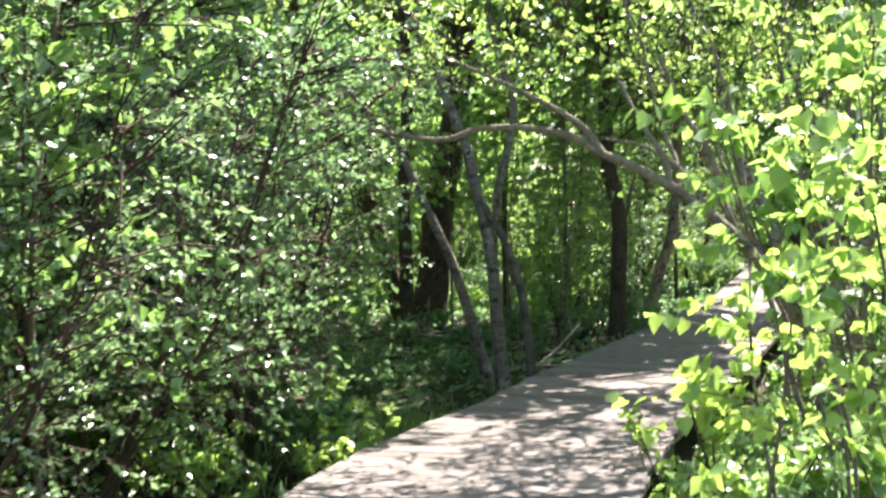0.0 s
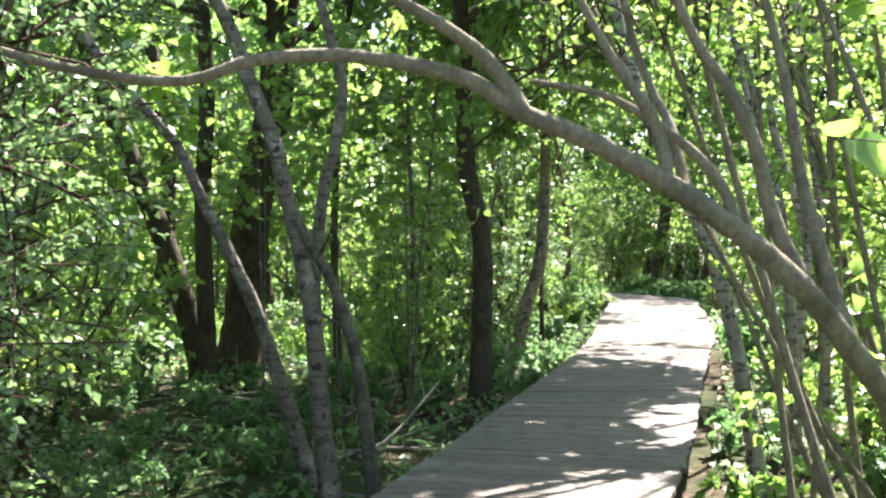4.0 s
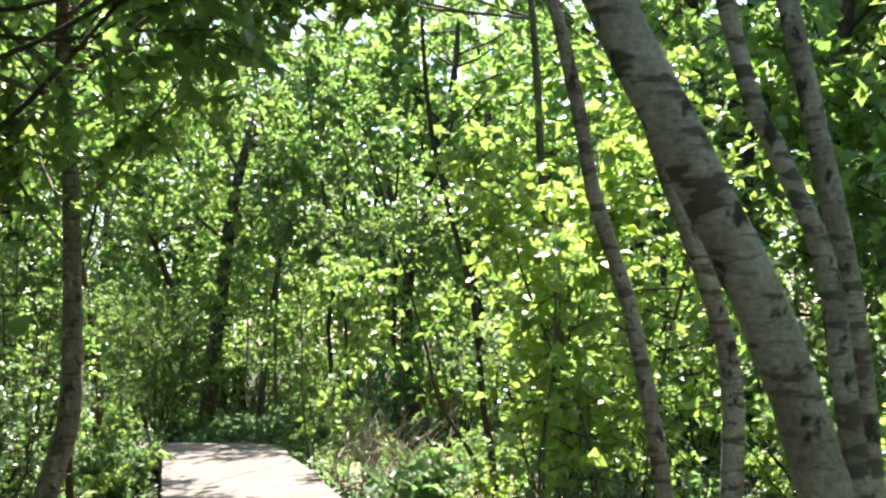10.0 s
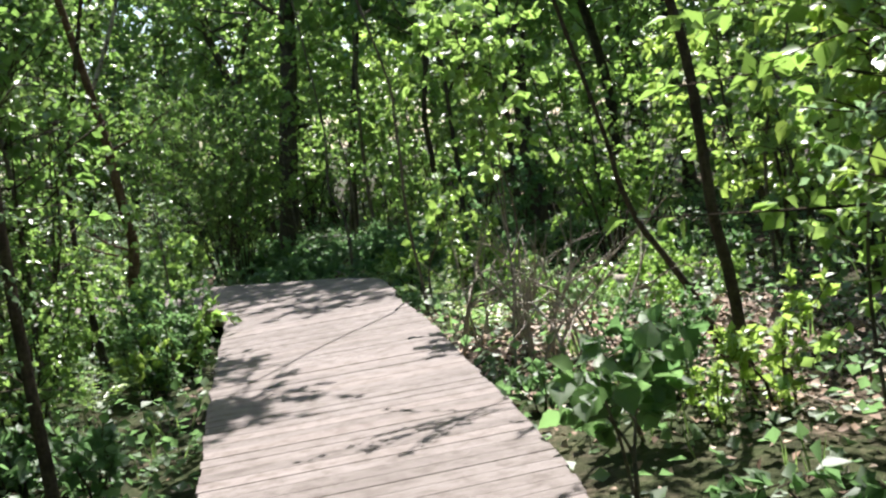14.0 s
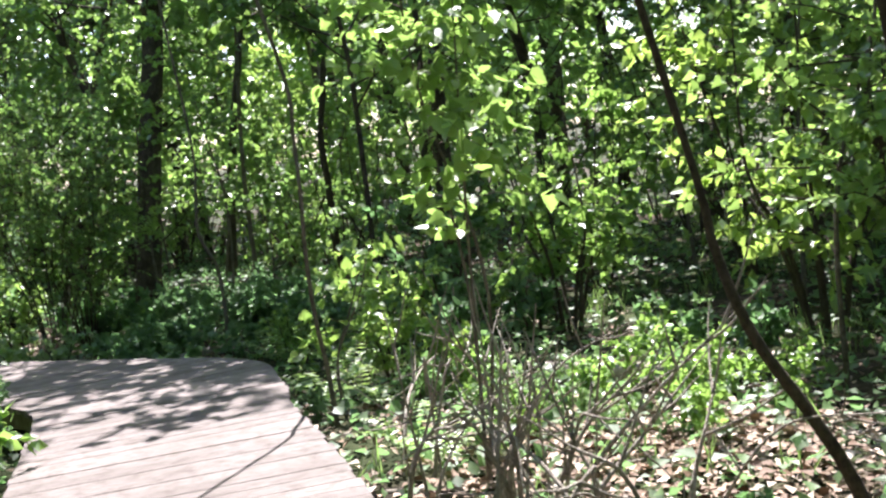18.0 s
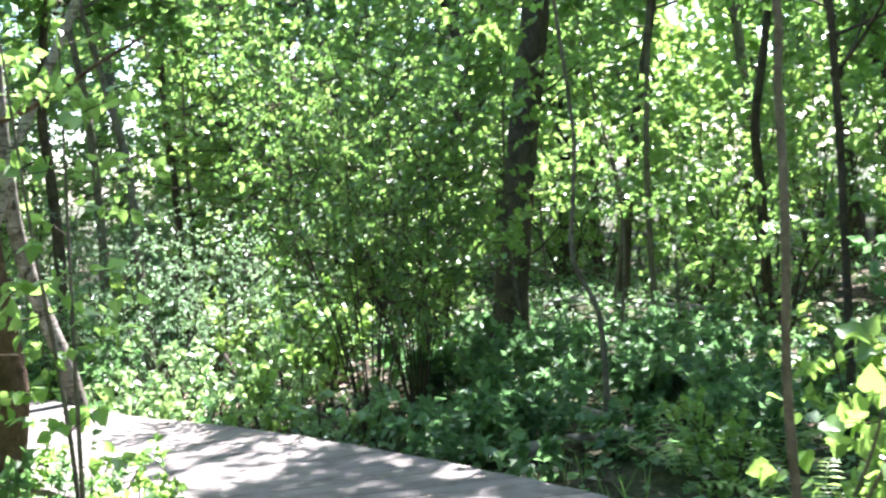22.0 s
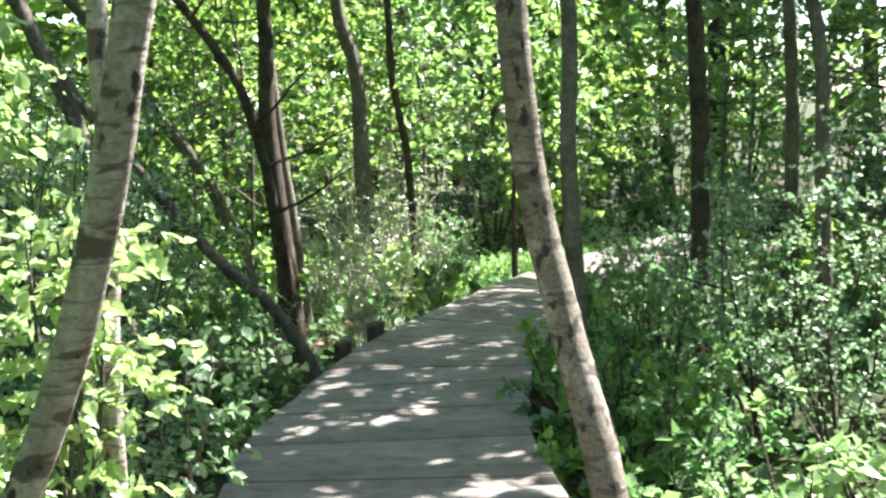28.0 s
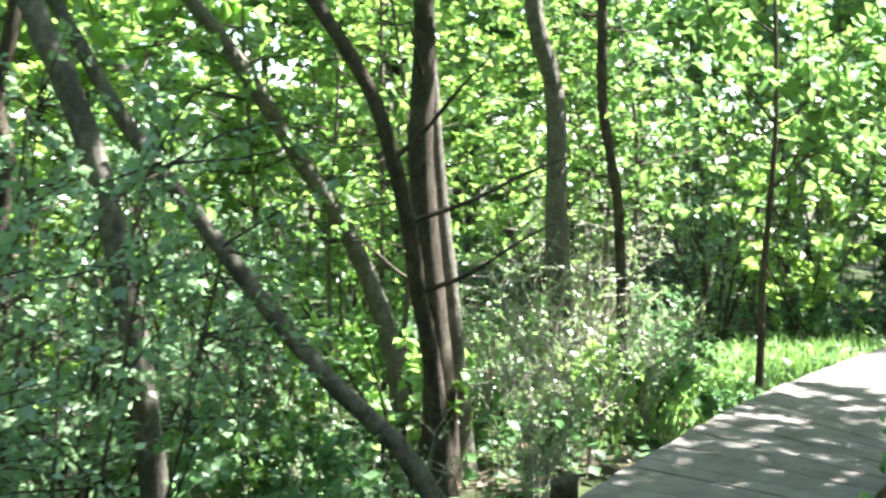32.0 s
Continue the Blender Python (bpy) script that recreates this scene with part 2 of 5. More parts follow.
def thing(name, x, y, z, label, category, group="", kind="", rz=0.0, scale=1.0):
    ob = new(name)
    ob.empty_display_size = 0.1
    ob.matrix_world = pose(x, y, z, 0, 0, rz) @ Matrix.Scale(scale, 4)
    return tagged(ob, label, category, group, kind)


def mass(name, me, material, parent):
    """Twigs or leaves too many to count, as one part."""
    return tagged(part(name, me, material, parent), kind="stuff")


def np_mesh(name, verts, faces, smooth=True):
    me = bpy.data.meshes.new(name)
    verts, faces = np.asarray(verts, dtype=np.float32), np.asarray(faces, dtype=np.int32)
    k = faces.shape[1]
    me.vertices.add(len(verts))
    me.vertices.foreach_set("co", verts.ravel())
    me.loops.add(faces.size)
    me.loops.foreach_set("vertex_index", faces.ravel())
    me.polygons.add(len(faces))
    me.polygons.foreach_set("loop_start", np.arange(0, faces.size, k, dtype=np.int32))
    me.polygons.foreach_set("use_smooth", np.full(len(faces), smooth))
    me.update(calc_edges=True)
    return me


def spline(pts, n):
    """n points along a smooth curve through pts (rows of any width)."""
    p = np.asarray(pts, dtype=float)
    q = np.vstack([2 * p[0] - p[1], p, 2 * p[-1] - p[-2]])
    out = []
    for u in np.linspace(0, len(p) - 1 - 1e-9, n):
        i = int(u)
        t = u - i
        a, b, c, d = q[i:i + 4]
        out.append(0.5 * (2 * b + (c - a) * t + (2 * a - 5 * b + 4 * c - d) * t * t + (3 * b - a - 3 * c + d) * t ** 3))
    return np.array(out)


def tube(pts, radii, sides=8, lumps=0.0, r=rng):
    """Verts and quads of a tapered tube along pts."""
    pts, radii = np.asarray(pts, dtype=float), np.asarray(radii, dtype=float)
    n = len(pts)
    tan = np.gradient(pts, axis=0)
    tan /= np.linalg.norm(tan, axis=1)[:, None] + 1e-9
    ref = np.array([1.0, 0.13, 0.07]) if abs(tan[:, 2]).mean() > 0.5 else np.array([0.05, 0.1, 1.0])
    u = np.cross(tan, ref)
    u /= np.linalg.norm(u, axis=1)[:, None] + 1e-9
    v = np.cross(tan, u)
    a = np.linspace(0, 2 * np.pi, sides, endpoint=False)
    rad = radii[:, None] * (1 + lumps * r.uniform(-1, 1, (n, sides)))
    ring = pts[:, None, :] + rad[:, :, None] * (np.cos(a)[None, :, None] * u[:, None, :] + np.sin(a)[None, :, None] * v[:, None, :])
    verts = ring.reshape(-1, 3)
    i, j = np.meshgrid(np.arange(n - 1), np.arange(sides), indexing="ij")
    k = (j + 1) % sides
    faces = np.stack([i * sides + j, i * sides + k, (i + 1) * sides + k, (i + 1) * sides + j], -1).reshape(-1, 4)
    return verts, faces


def tubes_mesh(name, items, sides=4, lumps=0.0):
    vs, fs, base = [], [], 0
    for pts, radii in items:
        v, f = tube(pts, radii, sides, lumps)
        vs.append(v)
        fs.append(f + base)
        base += len(v)
    return np_mesh(name, np.vstack(vs), np.vstack(fs))


def unit(a):
    return a / (np.linalg.norm(a, axis=-1, keepdims=True) + 1e-9)


def blades(centre, along, normal, length, width):
    """Verts and triangles of leaf blades folded along the midrib."""
    along = unit(along)
    side = unit(np.cross(normal, along))
    up = np.cross(along, side)
    L, W = length[:, None], (length * width)[:, None]
    v = np.stack([centre, centre + 0.42 * L * along + W * side + 0.3 * W * up, centre + L * along - 0.1 * L * up,
                  centre + 0.42 * L * along - W * side + 0.3 * W * up], 1)
    f = np.array([[0, 2, 1], [0, 3, 2]])
    return v.reshape(-1, 3), (np.arange(len(centre))[:, None, None] * 4 + f).reshape(-1, 3)


def big_blades(centre, along, normal, length, width):
    """Broad toothed blades for leaves close to the path."""
    along = unit(along)
    side = unit(np.cross(normal, along))
    up = np.cross(along, side)
    L, W = length[:, None], (length * width)[:, None]
    prof = [(0.0, 0.06), (-0.04, 0.55), (0.22, 1.0), (0.40, 0.86), (0.48, 0.9), (0.66, 0.5), (0.72, 0.52), (0.88, 0.18)]
    rows = [centre, centre + L * along - 0.16 * L * up, centre + 0.45 * L * along - 0.05 * L * up]
    for s in (1, -1):
        for a, w in prof:
            rows.append(centre + a * L * along + s * w * W * side + (0.22 * w * W - 0.16 * L * a * a) * up)
    v = np.stack(rows, 1)
    f = []
    for s in (0, 1):
        o = 3 + 8 * s
        chain = [0] + [o + i for i in range(8)] + [1]
        for i in range(len(chain) - 1):
            tri = [2, chain[i], chain[i + 1]]
            f.append(tri if s else tri[::-1])
    f = np.array(f)
    return v.reshape(-1, 3), (np.arange(len(centre))[:, None, None] * v.shape[1] + f).reshape(-1, 3)


def leaves_on(points, dirs, size, r, spread=0.5, big=False, width=0.36, droop=0.25):
    """A mesh of leaves that leave their twig at points, along dirs, with scatter."""
    n = len(points)
    along = unit(dirs + r.normal(0, spread, (n, 3)) - np.array([0, 0, droop]))
    normal = unit(np.array([0, 0, 1.0]) + r.normal(0, 0.75, (n, 3)))
    length = size * r.uniform(0.6, 1.25, n)
    v, f = (big_blades if big else blades)(points, along, normal, length, width)
    return np_mesh("leaves", v, f, smooth=True)


def twig_set(starts, dirs, length, r, per, bend=0.15):
    """Twigs as polylines, and the leaf points with their directions along them."""
    lines, pts, drs = [], [], []
    for s, d, l in zip(starts, dirs, length):
        d = d / (np.linalg.norm(d) + 1e-9)
        k = r.normal(0, bend, 3)
        line = np.array([s, s + 0.5 * l * d + 0.1 * l * k, s + l * (d + k) - np.array([0, 0, 0.12 * l])])
        lines.append((line[[0, 2]] if l < 0.45 else line, (np.array([0.005, 0.0015]) if l < 0.45 else np.array([0.006, 0.004, 0.0015])) * min(1.6, 0.6 + l)))
        u = r.uniform(0.15, 1.05, per)[:, None]
        pts.append((1 - u) ** 2 * line[0] + 2 * u * (1 - u) * line[1] + u * u * line[2])
        out = r.normal(0, 1, (per, 3))
        drs.append(unit(d * 0.7 + 0.8 * unit(out)))
    return lines, np.vstack(pts), np.vstack(drs)

# ---- ground and boardwalk ----
# the two edges of the deck, from the start of the walk to its end
EDGE_L = [(-0.85, -9.0), (-0.95, -4.0), (-1.2, -1.2), (-1.36, 1.2), (-1.06, 2.95), (-0.72, 4.2), (-0.47, 5.5), (-0.02, 7.3), (0.34, 8.85), (0.62, 10.0), (1.24, 12.7),
          (1.68, 15.05), (1.98, 17.2), (2.3, 19.3), (2.5, 20.6), (2.66, 21.7), (2.62, 22.3), (2.24, 23.1), (1.3, 24.3), (0.22, 25.5), (-0.75, 26.9), (-1.25, 28.0), (-1.7, 29.3), (-2.0, 30.8), (-2.2, 32.2), (-2.3, 33.6), (-2.3, 35.0), (-2.1, 36.4)]
EDGE_R = [(0.7, -9.0), (0.62, -4.0), (0.48, -1.2), (0.4, 1.2), (0.6, 2.9), (0.85, 4.1), (1.06, 5.3), (1.48, 6.95), (1.88, 8.8), (2.18, 10.2), (2.78, 12.9),
          (3.24, 14.9), (3.58, 17.0), (3.92, 19.1), (4.08, 20.5), (4.3, 21.7), (4.34, 22.5), (4.0, 23.2), (2.74, 24.85), (1.54, 26.05), (0.38, 27.6), (-0.2, 28.7), (-0.6, 29.6), (-0.85, 30.6), (-0.9, 31.6), (-0.92, 32.8), (-0.85, 34.2), (-0.65, 35.6)]
EL, ER = spline(EDGE_L, 900), spline(EDGE_R, 900)
MID = 0.5 * (EL + ER)
SEG = np.concatenate([[0], np.cumsum(np.linalg.norm(np.diff(MID, axis=0), axis=1))])


def off_deck(x, y):
    """Metres from the deck's middle line, and which side (+1: on its right)."""
    d = np.hypot(MID[:, 0] - x, MID[:, 1] - y)
    i = int(d.argmin())
    j = min(i + 1, len(MID) - 1)
    k = max(i - 1, 0)
    t = MID[j] - MID[k]
    return d[i], (1 if t[0] * (y - MID[i, 1]) - t[1] * (x - MID[i, 0]) < 0 else -1)


def ground():
    xs = np.concatenate([[-900, -300, -120, -60], np.linspace(-30, 34, 150), [60, 120, 300, 900]])
    ys = np.concatenate([[-900, -300, -120, -50], np.linspace(-22, 56, 180), [90, 150, 320, 900]])
    X, Y = np.meshgrid(xs, ys, indexing="ij")
    Z = np.vectorize(ground_z)(X, Y)
    Z += 0.03 * np.sin(7.1 * X + 2 * np.sin(3 * Y)) * np.sin(6.3 * Y)
    v = np.stack([X, Y, Z], -1).reshape(-1, 3)
    i, j = np.meshgrid(np.arange(len(xs) - 1), np.arange(len(ys) - 1), indexing="ij")
    n = len(ys)
    f = np.stack([i * n + j, (i + 1) * n + j, (i + 1) * n + j + 1, i * n + j + 1], -1).reshape(-1, 4)
    tagged(part("ground", np_mesh("ground", v, f), SOIL), "dark forest soil with leaf litter and moss", "ground", kind="structure")


ground()


def crown_trunk(ctrl, height):
    """Carry a trunk's line down into the soil and on up to its height."""
    p = [np.array(c, dtype=float) for c in ctrl]
    g = ground_z(p[0][0], p[0][1]) - 0.06
    if p[0][2] > g:
        d = p[0] - p[1]
        d = d / max(0.2, abs(d[2]))
        d[:2] *= 0.55
        k = p[0][2] - g
        p.insert(0, np.array([p[0][0] + d[0] * k, p[0][1] + d[1] * k, g]))
    d = unit(p[-1] - p[-2])
    while p[-1][2] < height:
        d = unit(d + np.array([rng.normal(0, 0.10), rng.normal(0, 0.10), 0.12]))
        p.append(p[-1] + d * min(1.3, height - p[-1][2] + 0.2))
    return np.array(p)


def limb_line(start, d, l, r):
    k = r.normal(0, 0.22, 3)
    return spline([start, start + 0.4 * l * d + 0.12 * l * k, start + 0.75 * l * d + 0.3 * l * k + np.array([0, 0, 0.08 * l]), start + l * (d + 0.5 * k) + np.array([0, 0, 0.12 * l])], 9)


def tree(name, ctrl, r0, r1, bark, label, height=7.0, limbs=10, low=2.8, leaf=LEAF, size=0.12, per=16, seed=1, twigs=11, reach=2.0, crown=True, stubs=0, joined=False, lean=(0.0, 0.0)):
    """A tree: trunk along ctrl, limbs above low, twigs and leaves at the limbs' ends."""
    r = np.random.default_rng(seed)
    p = crown_trunk(ctrl, height)
    line = spline(p, max(18, 5 * len(p)))
    h = (line[:, 2] - line[0, 2]) / (line[-1, 2] - line[0, 2])
    top = max(c[2] for c in ctrl)
    frac = (top - line[0, 2]) / (line[-1, 2] - line[0, 2])
    rad = np.where(h < frac, r0 + (r1 - r0) * h / max(frac, 1e-3), r1 + (0.012 - r1) * (h - frac) / max(1e-3, 1 - frac))
    rad = rad * (1 + 0.55 * np.exp(-h * (line[-1, 2] - line[0, 2]) / 0.22))
    root = thing(name, line[0, 0], line[0, 1], line[0, 2], label, "tree", "trees of the wood")
    o = line[0].copy()
    v, f = tube(line - o, rad, 8 if joined else 14, 0.05, r)
    part("trunk", np_mesh("trunk", v, f), bark, root)
    tips, tdirs, spread = [], [], []
    for _ in range(limbs):
        z = r.uniform(low, height - 0.2)
        i = int(np.argmin(abs(line[:, 2] - z)))
        a = r.uniform(0, 2 * np.pi)
        d = unit(np.array([math.cos(a) + lean[0], math.sin(a) + lean[1], r.uniform(0.1, 0.8)]))
        l = reach * r.uniform(0.6, 1.2) * (1.1 - 0.45 * h[i])
        ll = limb_line(line[i] - o, d, l, r)
        rr = min(rad[i] * 0.5, 0.05 if z > 3.4 else 0.016)
        if joined:
            spread.append((ll[::2], np.linspace(rr, 0.006, 5)))
        else:
            v, f = tube(ll, np.linspace(rr, 0.006, 9), 7, 0.04, r)
            part("limb", np_mesh("limb", v, f), bark, root)
        for _ in range(twigs):
            u = r.integers(3, 9)
            tips.append(ll[u])
            tdirs.append(unit(d + r.normal(0, 0.7, 3)))
    if spread:
        mass("limb_spread", tubes_mesh("limb_spread", spread, 4), bark, root)
    for _ in range(stubs):
        z = r.uniform(0.6, 2.4)
        i = int(np.argmin(abs(line[:, 2] - z)))
        a = r.uniform(0, 2 * np.pi)
        d = unit(np.array([math.cos(a), math.sin(a), 0.4]))
        v, f = tube(limb_line(line[i] - o, d, r.uniform(0.4, 1.0), r), np.linspace(0.014, 0.004, 9), 5, 0.05, r)
        part("dead_branch", np_mesh("dead_branch", v, f), bark, root)
    if crown and tips:
        lines, pts, drs = twig_set(tips, tdirs, r.uniform(0.35, 0.8, len(tips)), r, per)
        if not joined:
            mass("twig_spray", tubes_mesh("twig_spray", lines, 3), TWIG, root)
        mass("foliage", leaves_on(pts, drs, size, r), leaf, root)
    return root


OAK = "dark rough-barked tree trunk with green leaves"
BIR = "slender white birch with dark bark marks"
BRN = "slender brown-grey birch with peeling pale patches"
GRY = "grey-brown leaning trunk with green leaves"
TREES = [
    # name, control points, foot and top radius, bark, label, options
    ("dark_tree", [(0.17, 11.2, -0.35), (0.18, 11.2, 0.4), (0.19, 11.2, 1.1), (0.16, 11.17, 1.4), (0.09, 11.15, 1.7), (0.03, 11.14, 2.0), (0.01, 11.14, 2.4), (-0.01, 11.13, 2.9)], 0.108, 0.085, BARK_DARK, OAK, {"height": 8, "lean": (0.7, 0.1), "limbs": 32, "reach": 2.8, "low": 2.1, "per": 24, "size": 0.11}),
    ("dark_tree", [(-2.68, 13.35, -0.3), (-2.57, 13.3, 0.4), (-2.51, 13.2, 1.1), (-2.42, 13.1, 1.7), (-2.26, 13.07, 2.4), (-2.17, 13.08, 2.9), (-2.08, 13.1, 3.96)], 0.25, 0.19, BARK_DARK, "thick dark tree trunk among green leaves", {"height": 9, "reach": 2.8, "limbs": 18, "per": 20}),
    ("dark_tree", [(-3.0, 13.0, -0.2), (-3.38, 13.0, 1.09), (-3.75, 12.98, 2.02), (-4.07, 12.98, 2.83), (-4.35, 12.97, 3.58)], 0.15, 0.10, BARK_DARK, OAK, {"height": 8}),
    ("dark_tree", [(-2.75, 12.2, -0.3), (-2.82, 12.2, 1.52), (-2.77, 12.2, 2.7), (-2.8, 12.2, 3.5)], 0.10, 0.08, BARK_DARK, OAK, {"height": 8}),
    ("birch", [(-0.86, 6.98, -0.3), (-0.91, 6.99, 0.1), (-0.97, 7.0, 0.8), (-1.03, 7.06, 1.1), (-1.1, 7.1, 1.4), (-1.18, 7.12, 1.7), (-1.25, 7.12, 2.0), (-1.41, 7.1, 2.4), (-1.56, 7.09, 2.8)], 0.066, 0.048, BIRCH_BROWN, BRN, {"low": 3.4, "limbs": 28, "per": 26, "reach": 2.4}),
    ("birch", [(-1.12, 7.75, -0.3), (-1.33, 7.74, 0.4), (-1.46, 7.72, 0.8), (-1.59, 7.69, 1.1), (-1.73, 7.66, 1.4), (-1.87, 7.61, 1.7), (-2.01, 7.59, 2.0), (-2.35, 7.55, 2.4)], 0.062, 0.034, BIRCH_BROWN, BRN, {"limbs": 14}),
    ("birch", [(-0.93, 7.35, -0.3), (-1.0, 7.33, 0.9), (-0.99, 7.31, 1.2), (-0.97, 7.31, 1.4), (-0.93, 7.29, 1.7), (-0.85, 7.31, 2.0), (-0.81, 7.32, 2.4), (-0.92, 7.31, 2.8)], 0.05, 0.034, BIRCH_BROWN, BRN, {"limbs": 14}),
    ("grey_tree", [(-0.58, 7.0, -0.3), (-0.66, 7.0, 0.4), (-0.75, 7.0, 0.8), (-0.87, 7.02, 1.1), (-1.04, 7.06, 1.38), (-1.1, 7.09, 1.5)], 0.05, 0.034, BARK_MIXED, "leaning mottled stem of a birch clump", {"height": 1.5, "limbs": 0, "crown": False, "stubs": 2}),
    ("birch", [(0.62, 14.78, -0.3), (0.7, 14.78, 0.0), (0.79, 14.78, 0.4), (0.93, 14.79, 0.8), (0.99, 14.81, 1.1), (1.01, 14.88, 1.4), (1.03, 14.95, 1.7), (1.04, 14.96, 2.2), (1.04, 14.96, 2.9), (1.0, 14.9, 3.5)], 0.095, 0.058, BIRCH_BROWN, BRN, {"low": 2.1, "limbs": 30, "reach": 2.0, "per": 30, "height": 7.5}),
    ("birch", [(2.0, 7.25, -0.36), (1.87, 7.21, 0.4), (1.78, 7.2, 0.8), (1.69, 7.14, 1.1), (1.57, 7.1, 1.4), (1.42, 7.09, 1.7), (1.28, 7.11, 2.0), (1.13, 7.13, 2.4)], 0.056, 0.042, BIRCH, BIR, {"low": 3.4, "lean": (-0.6, 0.6), "limbs": 30, "per": 30, "reach": 2.4}),
    ("birch", [(2.38, 7.8, -0.3), (2.36, 7.8, 0.45), (2.31, 7.82, 1.21), (2.27, 7.82, 1.58), (2.18, 7.85, 1.85), (2.08, 7.87, 2.15)], 0.047, 0.024, BIRCH, BIR, {"limbs": 12, "per": 26, "lean": (-0.7, 0.3)}),
    ("birch", [(2.7, 8.2, -0.3), (2.69, 8.2, 0.88), (2.68, 8.2, 1.21), (2.65, 8.2, 1.62), (2.57, 8.25, 2.28)], 0.046, 0.034, BIRCH, BIR, {"low": 3.0, "height": 6, "reach": 1.9, "limbs": 12, "per": 28}),
    ("birch", [(2.69, 9.0, -0.3), (2.72, 9.0, 0.55), (2.78, 9.0, 1.29), (2.55, 9.0, 2.04), (2.47, 9.0, 2.48)], 0.05, 0.03, BIRCH, BIR, {"low": 3.4, "lean": (-1.0, 0.9), "height": 6.6, "reach": 2.1, "limbs": 20, "per": 34}),
    ("birch", [(2.9, 9.5, -0.3), (2.72, 9.5, 1.28), (2.55, 9.5, 1.95), (2.47, 9.5, 2.46)], 0.04, 0.028, BIRCH, BIR, {"low": 3.4, "lean": (-1.1, 0.8), "height": 7.0, "reach": 2.2, "limbs": 30, "per": 38}),
    ("dark_tree", [(4.55, 28.83, -0.35), (4.65, 28.85, 0.4), (4.75, 28.87, 1.1), (4.85, 28.93, 1.7), (4.98, 28.98, 2.4), (5.05, 28.99, 2.8), (5.18, 29.0, 3.7)], 0.16, 0.125, BARK_DARK, "thick dark tree with low side branches", {"height": 9, "low": 3.1, "lean": (0.8, 0.3), "reach": 2.2, "limbs": 24, "stubs": 6, "per": 26}),
    ("dark_tree", [(4.3, 33.0, -0.3), (4.39, 33.0, 1.13), (4.52, 33.0, 1.58), (4.68, 33.0, 2.29)], 0.087, 0.065, BARK_DARK, OAK, {}),
    ("young_tree", [(4.68, 25.0, -0.3), (4.68, 25.0, 0.48), (4.54, 25.0, 0.87), (4.57, 25.0, 1.29), (4.59, 25.0, 1.73)], 0.021, 0.012, BARK_GREY, "thin young tree with sparse leaves", {"height": 6.2, "limbs": 3, "low": 3.7, "reach": 1.4, "per": 26}),
    ("dark_tree", [(6.8, 34.0, -0.3), (6.98, 34.0, 1.12), (7.18, 34.0, 2.24)], 0.086, 0.064, BARK_DARK, OAK, {}),
    ("dark_tree", [(7.44, 30.0, -0.3), (7.43, 30.0, 1.01), (7.41, 30.0, 1.71), (7.55, 30.0, 2.48)], 0.059, 0.043, BARK_DARK, OAK, {}),
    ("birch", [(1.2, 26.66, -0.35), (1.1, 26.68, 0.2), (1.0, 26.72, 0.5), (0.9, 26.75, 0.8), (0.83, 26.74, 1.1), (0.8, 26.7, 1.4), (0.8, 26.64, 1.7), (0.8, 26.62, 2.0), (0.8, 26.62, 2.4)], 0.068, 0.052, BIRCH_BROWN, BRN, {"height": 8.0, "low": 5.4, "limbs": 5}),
    ("birch", [(0.2, 28.5, -0.3), (0.17, 28.5, 0.57), (0.14, 28.5, 1.25), (0.16, 28.5, 1.8), (0.14, 28.5, 2.34)], 0.052, 0.037, BARK_GREY, GRY, {"low": 2.8, "height": 4.8, "reach": 1.6, "limbs": 14, "per": 30}),
    ("dark_tree", [(0.3, 30.0, -0.3), (0.32, 30.0, 0.72), (0.32, 30.0, 1.35), (0.3, 30.0, 1.91), (0.29, 30.0, 2.42)], 0.065, 0.048, BARK_DARK, OAK, {"low": 3.0, "height": 5.6, "reach": 1.9, "limbs": 20, "per": 34}),
    ("dark_tree", [(1.2, 29.5, -0.3), (1.17, 29.5, 0.99), (1.16, 29.5, 1.7), (1.05, 29.5, 2.3)], 0.048, 0.036, BARK_GREY, GRY, {"low": 2.8, "height": 4.8, "reach": 1.5, "limbs": 10, "per": 28}),
    ("birch", [(0.72, 24.0, -0.35), (0.9, 24.05, 0.45), (1.14, 24.1, 0.8), (1.29, 24.13, 1.1), (1.42, 24.12, 1.4), (1.52, 24.11, 1.7), (1.67, 24.14, 2.0)], 0.033, 0.028, BIRCH, "bent slender birch beside the boardwalk", {"height": 6.5, "low": 4.6, "limbs": 4, "reach": 1.2}),
    ("birch", [(0.4, 25.07, -0.3), (0.41, 25.06, 0.8), (0.43, 25.06, 1.1), (0.47, 25.04, 1.4), (0.49, 25.04, 1.95)], 0.033, 0.026, BIRCH, BIR, {"height": 6.5, "low": 4.6, "limbs": 4, "reach": 1.2}),
    ("dark_tree", [(-3.0, 30.2, -0.3), (-3.02, 30.2, 0.27), (-3.05, 30.16, 0.76), (-3.09, 30.13, 1.44), (-3.08, 30.14, 2.05), (-3.08, 30.14, 2.46)], 0.092, 0.05, BARK_DARK, OAK, {"stubs": 3}),
    ("dark_tree", [(-3.05, 30.45, -0.3), (-3.09, 30.37, 0.74), (-3.13, 30.34, 1.16), (-3.2, 30.3, 2.2)], 0.06, 0.032, BARK_GREY, GRY, {}),
